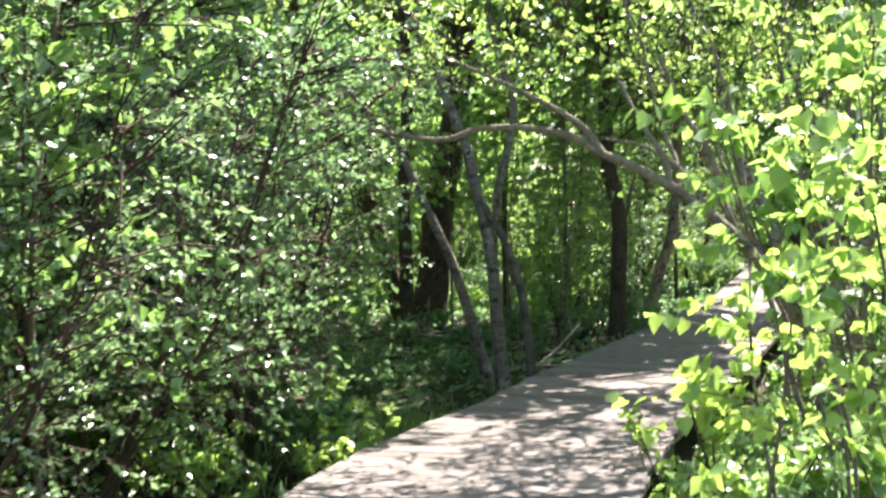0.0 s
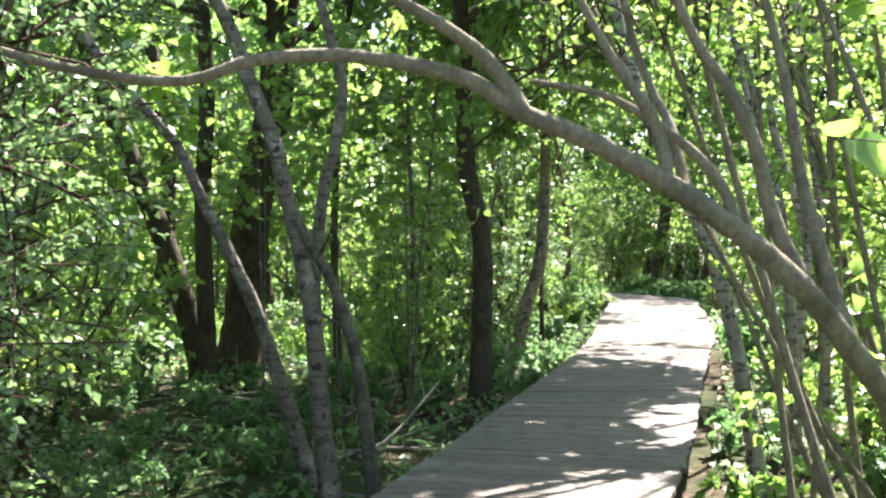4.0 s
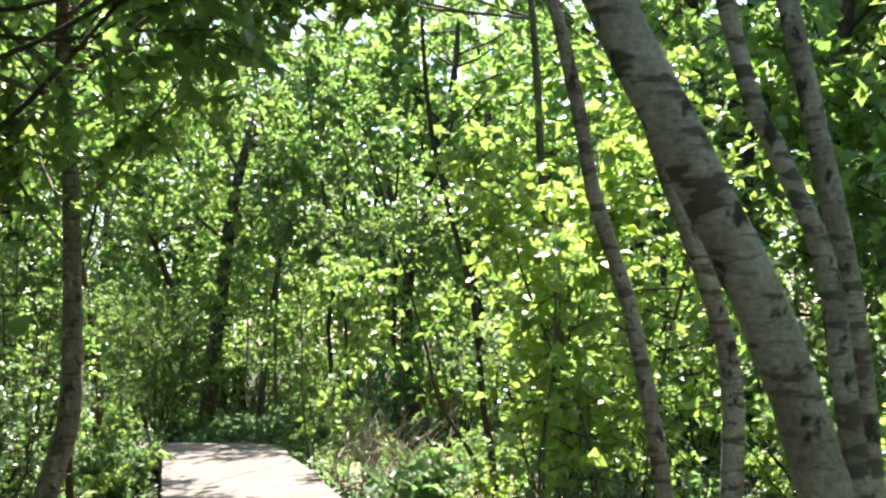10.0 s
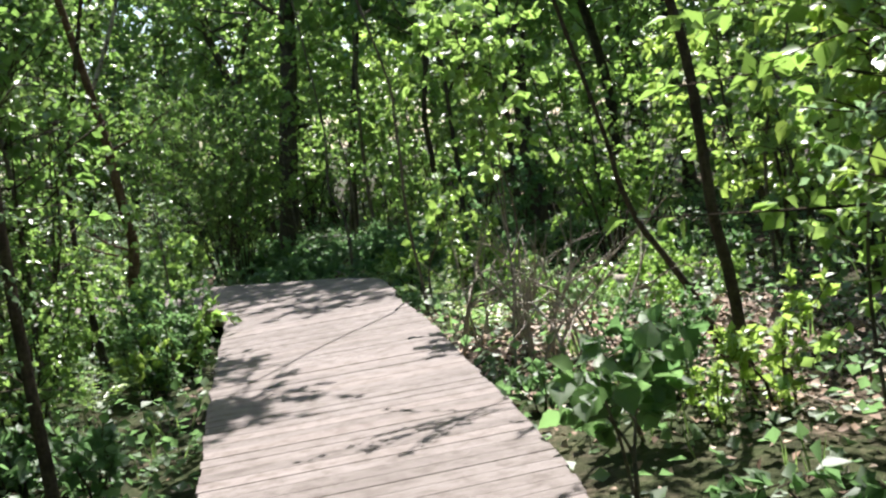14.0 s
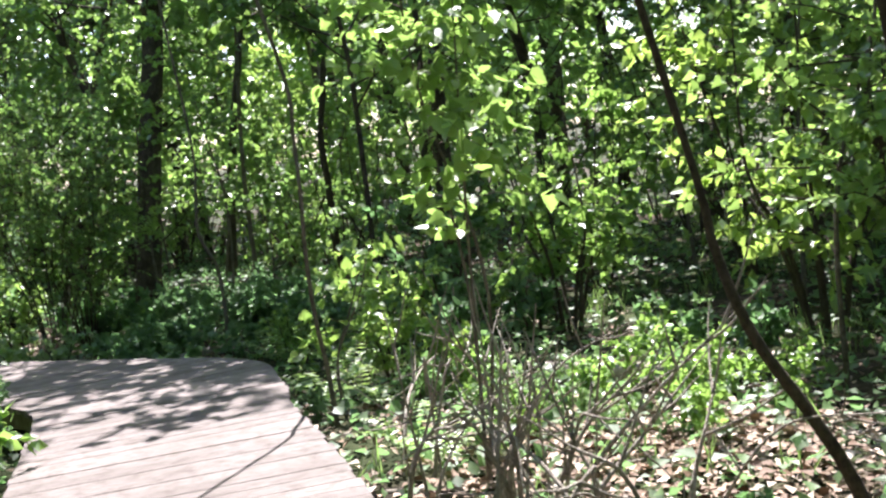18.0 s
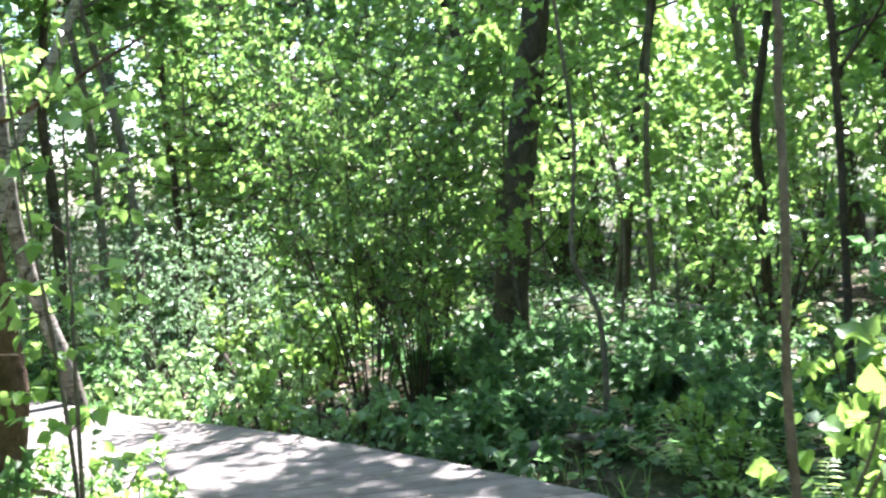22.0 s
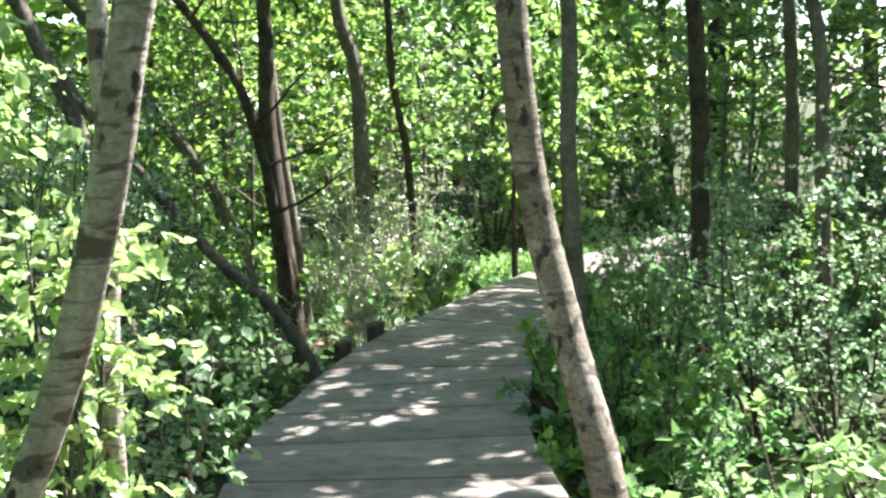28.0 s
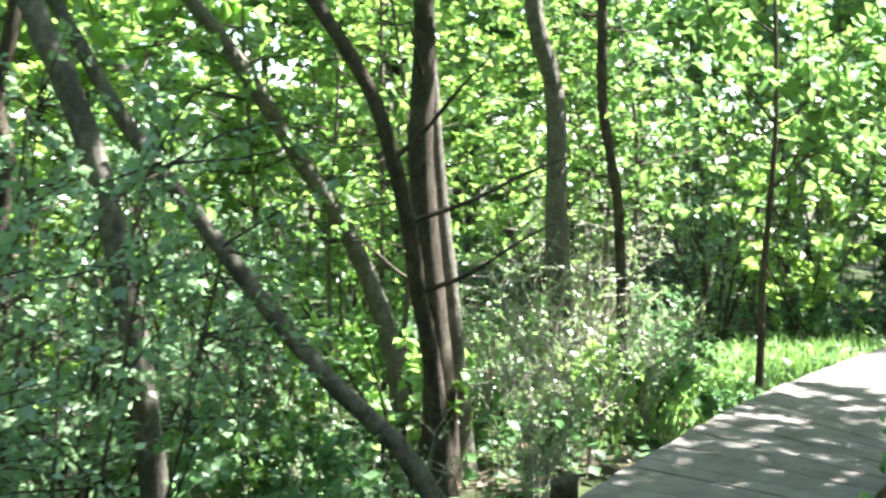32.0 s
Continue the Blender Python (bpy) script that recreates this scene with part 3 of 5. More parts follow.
    ("forked_tree", [(-2.64, 29.82, -0.28), (-2.7, 29.78, 0.4), (-2.67, 29.63, 0.8), (-2.64, 29.53, 1.1), (-2.66, 29.45, 1.4), (-2.7, 29.35, 1.7), (-2.82, 29.22, 2.0), (-3.0, 29.1, 2.3)], 0.048, 0.03, BARK_DARK, "forked dark slender tree", {"stubs": 4}),
    ("leaning_tree", [(-2.1, 29.15, -0.05), (-2.24, 29.0, 0.27), (-2.45, 28.82, 0.54), (-2.66, 28.65, 0.86), (-2.84, 28.51, 1.16), (-3.05, 28.3, 1.55), (-3.3, 28.1, 2.1)], 0.045, 0.03, BARK_MIXED, "leaning grey trunk over low bushes", {}),
    ("leaning_tree", [(-4.4, 31.5, -0.3), (-4.52, 31.4, 0.37), (-4.72, 31.23, 0.98), (-4.95, 31.04, 1.43), (-5.24, 30.8, 2.02), (-5.5, 30.58, 2.47)], 0.068, 0.053, BARK_GREY, GRY, {}),
    ("dark_tree", [(-3.74, 32.5, -0.3), (-3.83, 32.45, 0.88), (-3.85, 32.44, 1.83), (-3.95, 32.34, 2.36), (-3.98, 32.3, 2.75)], 0.097, 0.058, BARK_GREY, GRY, {}),
    ("dark_tree", [(-3.6, 33.0, -0.3), (-3.66, 33.0, 0.98), (-3.71, 32.95, 1.44), (-3.76, 32.9, 1.89), (-3.79, 32.88, 2.78)], 0.041, 0.036, BARK_DARK, OAK, {}),
    ("young_tree", [(-2.77, 33.5, -0.3), (-2.77, 33.5, 0.54), (-2.74, 33.5, 0.99), (-2.7, 33.5, 1.8)], 0.031, 0.016, BARK_DARK, "thin young tree with sparse leaves", {"height": 4, "low": 0.9, "reach": 0.9}),
    ("leaning_tree", [(-2.5, 28.05, -0.3), (-2.54, 28.0, 0.46), (-2.6, 27.95, 0.99), (-2.67, 27.89, 1.39), (-2.76, 27.82, 1.72), (-2.85, 27.75, 1.98)], 0.055, 0.046, BARK_MIXED, GRY, {}),
    ("dark_tree", [(-4.85, 28.3, -0.38), (-4.63, 28.5, 0.66), (-4.5, 28.63, 1.33), (-4.54, 28.6, 1.68), (-4.47, 28.66, 2.09)], 0.064, 0.038, BARK_DARK, OAK, {}),
    ("dark_tree", [(5.04, 16.28, -0.35), (5.01, 16.30, 0.28), (4.96, 16.32, 0.71), (4.95, 16.33, 1.11), (4.93, 16.33, 1.55), (4.87, 16.36, 2.02)], 0.036, 0.028, BARK_DARK, OAK, {"low": 4.2, "limbs": 6, "size": 0.08}),
    ("young_tree", [(5.25, 16.85, -0.35), (5.10, 16.90, 0.10), (4.98, 16.95, 0.36), (4.82, 17.01, 0.66), (4.73, 17.05, 0.96), (4.68, 17.07, 1.29)], 0.03, 0.014, BARK_DARK, "thin young tree with sparse leaves", {"height": 3.2, "reach": 0.7, "low": 1.9, "limbs": 5, "size": 0.06}),
    ("dark_tree", [(13.8, 26.0, -0.3), (13.57, 26.1, 1.74), (13.33, 26.16, 2.94)], 0.136, 0.12, BARK_DARK, OAK, {"height": 8}),
    ("twisted_tree", [(1.98, 22.2, -0.35), (1.93, 22.2, 0.15), (1.9, 22.2, 0.4), (1.96, 22.2, 0.75), (1.93, 22.2, 1.1), (1.9, 22.2, 1.5), (1.85, 22.2, 2.0)], 0.062, 0.042, BARK_PEEL, "twisted brown trunk with peeling bark", {"stubs": 3}),
    ("dark_tree", [(1.5, 21.6, -0.3), (1.45, 21.6, 0.4), (1.43, 21.6, 1.1), (1.55, 21.6, 1.9)], 0.036, 0.022, BARK_DARK, OAK, {}),
    # added trees: their crowns, mostly out of view, shade deck and undergrowth
    ("canopy_tree", [(2.9, 5.9, -0.3), (2.95, 5.9, 1.2), (2.85, 6.0, 2.6)], 0.05, 0.04, BARK_GREY, "added slim grey tree with spreading crown for shade", {"height": 6.5, "low": 3.6, "reach": 2.6, "limbs": 6}),
    ("canopy_tree", [(4.5, 13.7, -0.3), (4.5, 13.7, 1.2), (4.4, 13.65, 2.6)], 0.04, 0.032, BARK_GREY, GRY, {"height": 7.4, "low": 3.8, "lean": (-1.7, -0.4), "reach": 2.6, "limbs": 46, "per": 34}),
    ("canopy_tree", [(7.4, 11.6, -0.3), (7.4, 11.6, 1.2), (7.3, 11.6, 2.6)], 0.045, 0.035, BARK_GREY, GRY, {"height": 7, "low": 2.2, "reach": 2.4, "limbs": 16, "per": 26}),
    ("canopy_tree", [(6.9, 16.0, -0.3), (6.85, 16.0, 1.2), (6.9, 16.0, 2.6)], 0.04, 0.03, BARK_DARK, OAK, {"height": 6.5, "low": 3.8, "reach": 1.8, "limbs": 10}),
    ("canopy_tree", [(0.3, 32.0, -0.3), (0.35, 32.0, 1.2), (0.3, 32.0, 2.6)], 0.06, 0.045, BARK_GREY, GRY, {"height": 7, "low": 3.4, "reach": 2.5, "limbs": 30, "per": 32}),
    ("canopy_tree", [(0.9, 34.0, -0.3), (0.95, 34.0, 1.2), (0.9, 34.0, 2.6)], 0.06, 0.045, BARK_DARK, OAK, {"height": 7, "low": 3.2, "lean": (-0.9, 0.5), "reach": 2.8, "limbs": 19, "per": 26}),
    ("canopy_tree", [(-1.5, 13.6, -0.3), (-1.55, 13.6, 1.2), (-1.5, 13.6, 2.6)], 0.05, 0.04, BARK_DARK, OAK, {"height": 7, "low": 3.2, "reach": 2.8, "limbs": 8, "per": 30}),
    ("canopy_tree", [(6.2, 29.8, -0.3), (6.2, 29.8, 1.2), (6.3, 29.8, 2.6)], 0.035, 0.028, BARK_GREY, GRY, {"height": 7, "low": 3.0, "reach": 2.8, "limbs": 24, "per": 26}),
    ("canopy_tree", [(-0.4, 14.3, -0.3), (-0.45, 14.3, 1.2), (-0.4, 14.3, 2.6)], 0.024, 0.02, BARK_MIXED, GRY, {"height": 5.4, "low": 2.1, "reach": 1.8, "limbs": 20, "per": 28}),
    ("young_tree", [(4.46, 20.98, -0.35), (4.44, 20.98, 0.1), (4.4, 20.95, 0.4), (4.38, 20.93, 0.8), (4.39, 20.9, 1.2), (4.4, 20.92, 1.6), (4.38, 20.9, 2.0)], 0.015, 0.012, BARK_GREY, "slim brown stem with few leaves", {"height": 6.0, "low": 4.0, "reach": 1.0, "limbs": 6, "per": 14}),
    # more trees added for the shade of their crowns
    ("canopy_tree", [(8.2, 28.2, -0.3), (8.2, 28.2, 1.2), (8.3, 28.2, 2.6)], 0.055, 0.04, BARK_DARK, OAK, {"height": 7, "low": 3.4, "reach": 2.6, "limbs": 10, "per": 28}),
    ("canopy_tree", [(0.55, 19.4, -0.3), (0.6, 19.4, 1.2), (0.55, 19.4, 2.6)], 0.04, 0.03, BARK_DARK, OAK, {"height": 6.5, "low": 2.8, "reach": 1.8, "limbs": 22, "per": 28}),
    ("canopy_tree", [(0.1, 20.9, -0.3), (0.1, 20.9, 1.2), (0.2, 20.9, 2.6)], 0.045, 0.035, BARK_GREY, GRY, {"height": 6.8, "low": 2.6, "reach": 2.2, "limbs": 24, "per": 28}),
    ("canopy_tree", [(1.1, 16.4, -0.35), (1.08, 16.4, 1.2), (1.15, 16.4, 2.6)], 0.034, 0.026, BARK_DARK, OAK, {"height": 8.5, "low": 2.4, "reach": 2.6, "limbs": 32, "per": 30}),
    ("canopy_tree", [(-3.2, 7.9, -0.3), (-3.25, 7.9, 1.2), (-3.2, 7.9, 2.6)], 0.045, 0.035, BARK_DARK, OAK, {"height": 7, "low": 3.4, "reach": 2.4, "limbs": 12, "per": 26}),
    ("canopy_tree", [(-3.3, 4.3, -0.3), (-3.3, 4.3, 1.2), (-3.2, 4.3, 2.6)], 0.04, 0.03, BARK_GREY, GRY, {"height": 7, "low": 3.4, "reach": 2.2, "limbs": 20, "per": 24}),
    ("canopy_tree", [(6.3, 25.2, -0.3), (6.32, 25.2, 1.2), (6.3, 25.25, 2.6)], 0.03, 0.024, BARK_DARK, OAK, {"height": 6.4, "low": 1.35, "size": 0.095, "reach": 1.8, "limbs": 32, "per": 28}),
    ("canopy_tree", [(-0.6, 12.2, -0.3), (-0.55, 12.2, 1.2), (-0.6, 12.2, 2.8), (-0.5, 12.2, 4.2)], 0.026, 0.022, BARK_MIXED, GRY, {"height": 7.5, "low": 4.4, "reach": 2.3, "limbs": 28, "per": 30}),
    ("bare_snag", [(0.25, 13.45, -0.3), (0.22, 13.46, 0.43), (0.1, 13.5, 0.9), (0.18, 13.5, 1.06), (0.27, 13.47, 1.27), (0.32, 13.46, 1.6)], 0.03, 0.022, BARK_GREY, "bare crooked grey stem", {"height": 1.7, "crown": False, "limbs": 0}),
]
for i, (nm, ctrl, r0, r1, bark, label, opt) in enumerate(TREES):
    tree(nm, ctrl, r0, r1, bark, label, seed=100 + i, **opt)


# ---- arching willow ----
def limb_part(name, ctrl, r0, r1, bark, root, o, n=26, sides=10):
    line = spline(ctrl, n)
    v, f = tube(line - o, np.linspace(r0, r1, n), sides, 0.04)
    return part(name, np_mesh(name, v, f), bark, root)


def willow():
    r = np.random.default_rng(5)
    o = np.array([1.8, 2.85, ground_z(1.8, 2.85) - 0.05])
    root = thing("willow", *o, "arching grey willow with many thin stems", "tree")
    limb_part("arch_limb", [o, (1.62, 2.7, 0.15), (1.32, 2.5, 0.78), (1.02, 2.36, 1.17), (0.87, 2.3, 1.32), (0.71, 2.3, 1.45), (0.53, 2.3, 1.57), (0.33, 2.3, 1.675), (0.17, 2.3, 1.74), (0.045, 2.3, 1.82), (-0.12, 2.3, 1.865), (-0.33, 2.3, 1.89), (-0.54, 2.3, 1.875), (-0.76, 2.3, 1.82), (-1.2, 2.35, 1.9), (-1.7, 2.45, 2.1)], 0.04, 0.011, BARK_WILLOW, root, o, 64)
    limb_part("limb", [(0.18, 2.3, 1.735), (0.15, 2.3, 1.79), (0.08, 2.28, 1.88), (-0.05, 2.25, 1.97), (-0.3, 2.2, 2.1), (-0.75, 2.1, 2.3)], 0.028, 0.01, BARK_WILLOW, root, o)
    limb_part("limb", [(0.76, 2.3, 1.41), (0.7, 2.32, 1.56), (0.59, 2.32, 1.67), (0.47, 2.32, 1.75), (0.37, 2.3, 1.79), (0.2, 2.3, 1.82)], 0.018, 0.008, BARK_WILLOW, root, o)
    limb_part("limb", [(0.97, 2.33, 1.22), (0.87, 2.4, 1.45), (0.82, 2.4, 1.65), (0.75, 2.4, 1.8), (0.64, 2.4, 1.97), (0.5, 2.4, 2.3)], 0.026, 0.012, BARK_WILLOW, root, o)
    limb_part("limb", [(0.57, 2.3, 1.54), (0.53, 2.3, 1.71), (0.45, 2.3, 1.83), (0.37, 2.3, 1.96), (0.25, 2.3, 2.2)], 0.019, 0.01, BARK_WILLOW, root, o)
    limb_part("limb", [(0.62, 2.32, 1.5), (0.6, 2.45, 1.7), (0.55, 2.5, 1.82), (0.49, 2.5, 1.99), (0.4, 2.5, 2.4)], 0.017, 0.009, BARK_WILLOW, root, o)
    limb_part("limb", [(1.1, 2.4, 1.05), (1.0, 2.55, 1.5), (0.94, 2.6, 1.9), (0.8, 2.6, 2.4)], 0.026, 0.01, BARK_WILLOW, root, o)
    tips, td = [], []
    for k in range(19):
        a, e = r.uniform(-0.5, 2.6), r.uniform(0.95, 1.4)
        d = np.array([-math.cos(a) * math.cos(e), math.sin(a) * math.cos(e), math.sin(e)])
        l = r.uniform(2.4, 4.2)
        s = o + np.array([r.uniform(-0.5, 0.7), r.uniform(0.0, 1.8), 0.05])
        ll = limb_line(s, d, l, r)
        v, f = tube(ll - o, np.linspace(r.uniform(0.014, 0.026), 0.005, 9), 6, 0.03, r)
        part("stem", np_mesh("stem", v, f), BARK_WILLOW, root)
        for u in range(4, 9):
            for _ in range(2):
                tips.append(ll[u] - o)
                td.append(unit(d + r.normal(0, 0.6, 3)))
    for k in range(170):
        tips.append(np.array([r.uniform(-1.3, 0.7), r.uniform(2.2, 3.4), r.uniform(2.15, 2.9)]) - o)
        td.append(unit(np.array([-0.3, 0.0, 0.7]) + r.normal(0, 0.5, 3)))
    for k in range(420):
        tips.append(np.array([r.uniform(0.3, 1.9), r.uniform(2.8, 5.2), r.uniform(2.0, 3.7)]) - o)
        td.append(unit(np.array([0.1, 0.0, 0.9]) + r.normal(0, 0.5, 3)))
    lines, pts, drs = twig_set(tips, td, r.uniform(0.3, 0.6, len(tips)), r, 12)
    mass("twig_spray", tubes_mesh("twig_spray", lines, 3), TWIG, root)
    mass("foliage", leaves_on(pts, drs, 0.05, r), LEAF_YOUNG, root)


willow()


# ---- shrubs, saplings and low plants ----
def shrub_model(seed, h, leaf, size, stems=6, twigs=90, per=16, bare=0.3, fan=0.35, bark=TWIG, big=False, label="leafy green shrub with thin brown stems", name="shrub", category="shrub", joined=False, stout=1.0):
    """A many-stemmed shrub at the origin."""
    r = np.random.default_rng(seed)
    root = thing(name, 0, 0, 0, label, category, "shrubs of the wood")
    lines = []
    for k in range(stems):
        a = 2 * math.pi * (k + r.uniform(-0.3, 0.3)) / stems
        e = r.uniform(0.15, fan) * h
        s = np.array([0.07 * math.cos(a), 0.07 * math.sin(a), -0.08])
        top = np.array([e * math.cos(a), e * math.sin(a), h * r.uniform(0.72, 1.0)])
        mid = 0.5 * top + np.array([0.06 * h * math.cos(a) + r.normal(0, 0.05), 0.06 * h * math.sin(a) + r.normal(0, 0.05), 0.04])
        ll = spline([s, mid * np.array([0.5, 0.5, 0.55]), mid, top], 10)
        rad = stout * np.linspace(0.010 + 0.004 * h, 0.004, 10)
        if not joined:
            v, f = tube(ll, rad, 6, 0.05, r)
            part("stem", np_mesh("stem", v, f), bark, root)
        lines.append(ll)
    if joined:
        mass("stalk", tubes_mesh("stalk", [(l[::3], np.linspace(0.010 + 0.004 * h, 0.004, 4)) for l in lines], 4), bark, root)
    starts, dirs = [], []
    for _ in range(twigs):
        ll = lines[r.integers(stems)]
        u = bare + (1 - bare) * r.uniform(0, 1) ** 0.8
        p = ll[min(9, int(u * 9.99))] + r.normal(0, 0.02, 3)
        out = np.array([p[0], p[1], 0]) + r.normal(0, 0.6, 3)
        starts.append(p)
        dirs.append(unit(unit(out) + np.array([0, 0, r.uniform(0.0, 0.7)])))
    tl, pts, drs = twig_set(starts, dirs, 0.21 * h * r.uniform(0.5, 1.2, twigs), r, per)
    if not (joined and h > 1):
        mass("twig_spray", tubes_mesh("twig_spray", tl, 3), bark, root)
    mass("foliage", leaves_on(pts, drs, size, r, big=big), leaf, root)
    return root


def sapling_model(seed, h, leaf, size, twigs=46, per=15, bare=0.3, label="slim young tree with bright green leaves", far=False):
    r = np.random.default_rng(seed)
    root = thing("sapling", 0, 0, 0, label, "young tree", "young trees of the wood")
    ll = spline([(0, 0, -0.08), (r.normal(0, 0.06), r.normal(0, 0.06), 0.35 * h), (r.normal(0, 0.15), r.normal(0, 0.15), 0.7 * h), (r.normal(0, 0.25), r.normal(0, 0.25), h)], 20)
    v, f = tube(ll, np.linspace(0.009 + 0.003 * h, 0.004, 20), 7, 0.05, r)
    part("trunk", np_mesh("trunk", v, f), BARK_MIXED if seed % 2 else BARK_GREY, root)
    starts, dirs, ln = [], [], []
    for _ in range(twigs):
        u = bare + (1 - bare) * r.uniform(0, 1)
        a = r.uniform(0, 2 * np.pi)
        starts.append(ll[min(19, int(u * 19.9))])
        dirs.append(np.array([math.cos(a), math.sin(a), r.uniform(0.0, 0.6)]))
        ln.append((1.15 - 0.75 * u) * r.uniform(0.5, 1.1) * 0.3 * h)
    tl, pts, drs = twig_set(starts, dirs, ln, r, per)
    if not far:
        mass("twig_spray", tubes_mesh("twig_spray", tl, 3), TWIG, root)
    mass("foliage", leaves_on(pts, drs, size, r), leaf, root)
    return root


def place(model, x, y, rz, s, sz=None):
    z = ground_z(x, y)
    return copy_thing(model, pose(x, y, z, 0, 0, rz) @ Matrix.Diagonal((s, s, sz or s, 1)))


THICKET = [shrub_model(91, 3.3, LEAF_FINE, 0.042, stems=9, twigs=500, per=26, bare=0.3, fan=0.45, bark=BARK_RED, label="dense tall shrub with small dark leaves"), shrub_model(92, 2.8, LEAF_FINE, 0.038, stems=8, twigs=440, per=26, bare=0.26, fan=0.5, bark=BARK_RED, label="dense tall shrub with small dark leaves")]
SHRUBS = [shrub_model(11, 1.9, LEAF, 0.064, twigs=115, per=18), shrub_model(12, 2.3, LEAF_GREY, 0.05, stems=7, twigs=160, per=18), shrub_model(13, 1.6, LEAF_YOUNG, 0.08, stems=5, twigs=90, per=22),
          shrub_model(14, 2.6, LEAF, 0.053, stems=8, twigs=165, per=18, bare=0.3), shrub_model(15, 1.3, LEAF_LOW, 0.075, stems=5, twigs=80, per=20, bare=0.12), shrub_model(16, 2.2, LEAF_YOUNG, 0.085, stems=6, twigs=100, per=20),
          shrub_model(17, 3.1, LEAF_FINE, 0.04, stems=8, twigs=300, per=24, bare=0.12, fan=0.42), shrub_model(18, 2.6, LEAF_FINE, 0.038, stems=7, twigs=260, per=24, bare=0.1, fan=0.5)]
FAR_SHRUBS = [shrub_model(41, 2.4, LEAF, 0.095, stems=6, twigs=76, per=18, bare=0.12, fan=0.5, joined=True), shrub_model(42, 2.8, LEAF_YOUNG, 0.095, stems=6, twigs=86, per=18, bare=0.15, fan=0.5, joined=True),
              shrub_model(43, 3.2, LEAF, 0.1, stems=7, twigs=96, per=18, bare=0.15, fan=0.45, joined=True)]
SAPS = [sapling_model(21, 3.6, LEAF_YOUNG, 0.09, twigs=64, per=20), sapling_model(22, 4.4, LEAF, 0.085, twigs=76, per=20), sapling_model(23, 3.0, LEAF_YOUNG, 0.095, twigs=54, per=18), sapling_model(24, 5.0, LEAF, 0.09, twigs=90, per=20, bare=0.22)]
FAR_SAPS = [sapling_model(25, 3.6, LEAF_YOUNG, 0.105, twigs=64, per=15, far=True), sapling_model(26, 4.6, LEAF, 0.105, twigs=84, per=15, far=True)]
LOWS = [shrub_model(31, 0.55, LEAF_LOW, 0.085, stems=4, twigs=26, per=11, bare=0.15, fan=0.6, label="low leafy green undergrowth plant", name="low_plant", category="plant", joined=True),
        shrub_model(32, 0.75, LEAF_YOUNG, 0.075, stems=5, twigs=34, per=12, bare=0.15, fan=0.5, label="low bright green leafy plant", name="low_plant", category="plant", joined=True),
        shrub_model(33, 0.45, LEAF_LOW, 0.115, stems=4, twigs=18, per=9, bare=0.2, fan=0.7, label="broad-leaved low green plant", name="low_plant", category="plant", joined=True),
        shrub_model(34, 0.6, LEAF_PALE, 0.07, stems=5, twigs=34, per=12, bare=0.12, fan=0.6, label="low pale green leafy plant", name="low_plant", category="plant", joined=True)]
HAZEL = shrub_model(95, 3.4, LEAF, 0.062, stems=14, twigs=330, per=22, bare=0.5, fan=0.24, stout=0.55, label="tall hazel with many thin bare stems")
BROWN = shrub_model(96, 1.0, LEAF_PALE, 0.028, stems=16, twigs=120, per=5, bare=0.2, fan=0.5, bark=DEADWOOD, stout=0.45, label="thin brown bush with few small leaves")
MODELS = [HAZEL, BROWN] + THICKET + SHRUBS + FAR_SHRUBS + SAPS + FAR_SAPS + LOWS

# places kept open: centre, radius
OPEN = [(-2.7, 16.4, 2.5), (-1.3, 14.6, 1.2), (-4.6, 18.0, 2.2), (-1.6, 18.8, 1.3), (-2.2, 8.6, 1.9), (-1.3, 9.6, 1.3), (-2.2, 10.9, 1.3), (6.6, 16.5, 1.7), (6.9, 27.0, 2.4), (5.6, 25.3, 1.6), (9.5, 28.0, 1.8), (-0.6, 9.5, 1.2), (-3.6, 16.8, 1.5), (3.4, 32, 0.8),
        (-2.9, 31.6, 1.1), (-2.6, 33.4, 1.0), (2.2, 27.6, 1.15), (1.2, 28.2, 0.8), (2.6, 31.0, 1.6), (2.4, 29.2, 1.3), (-2.6, 29.6, 0.9), (-1.9, 27.6, 1.2), (4.9, 19.0, 0.9), (-1.5, 7.2, 0.9), (5.6, 19.4, 1.6), (5.3, 17.4, 1.3), (6.2, 20.8, 1.1), (6.8, 21.8, 1.3), (-2.0, 12.0, 1.0), (3.4, 10.6, 1.0), (0.5, 24.9, 0.7)]


def is_open(x, y):
    return any((x - a) ** 2 + (y - b) ** 2 < c * c for a, b, c in OPEN)


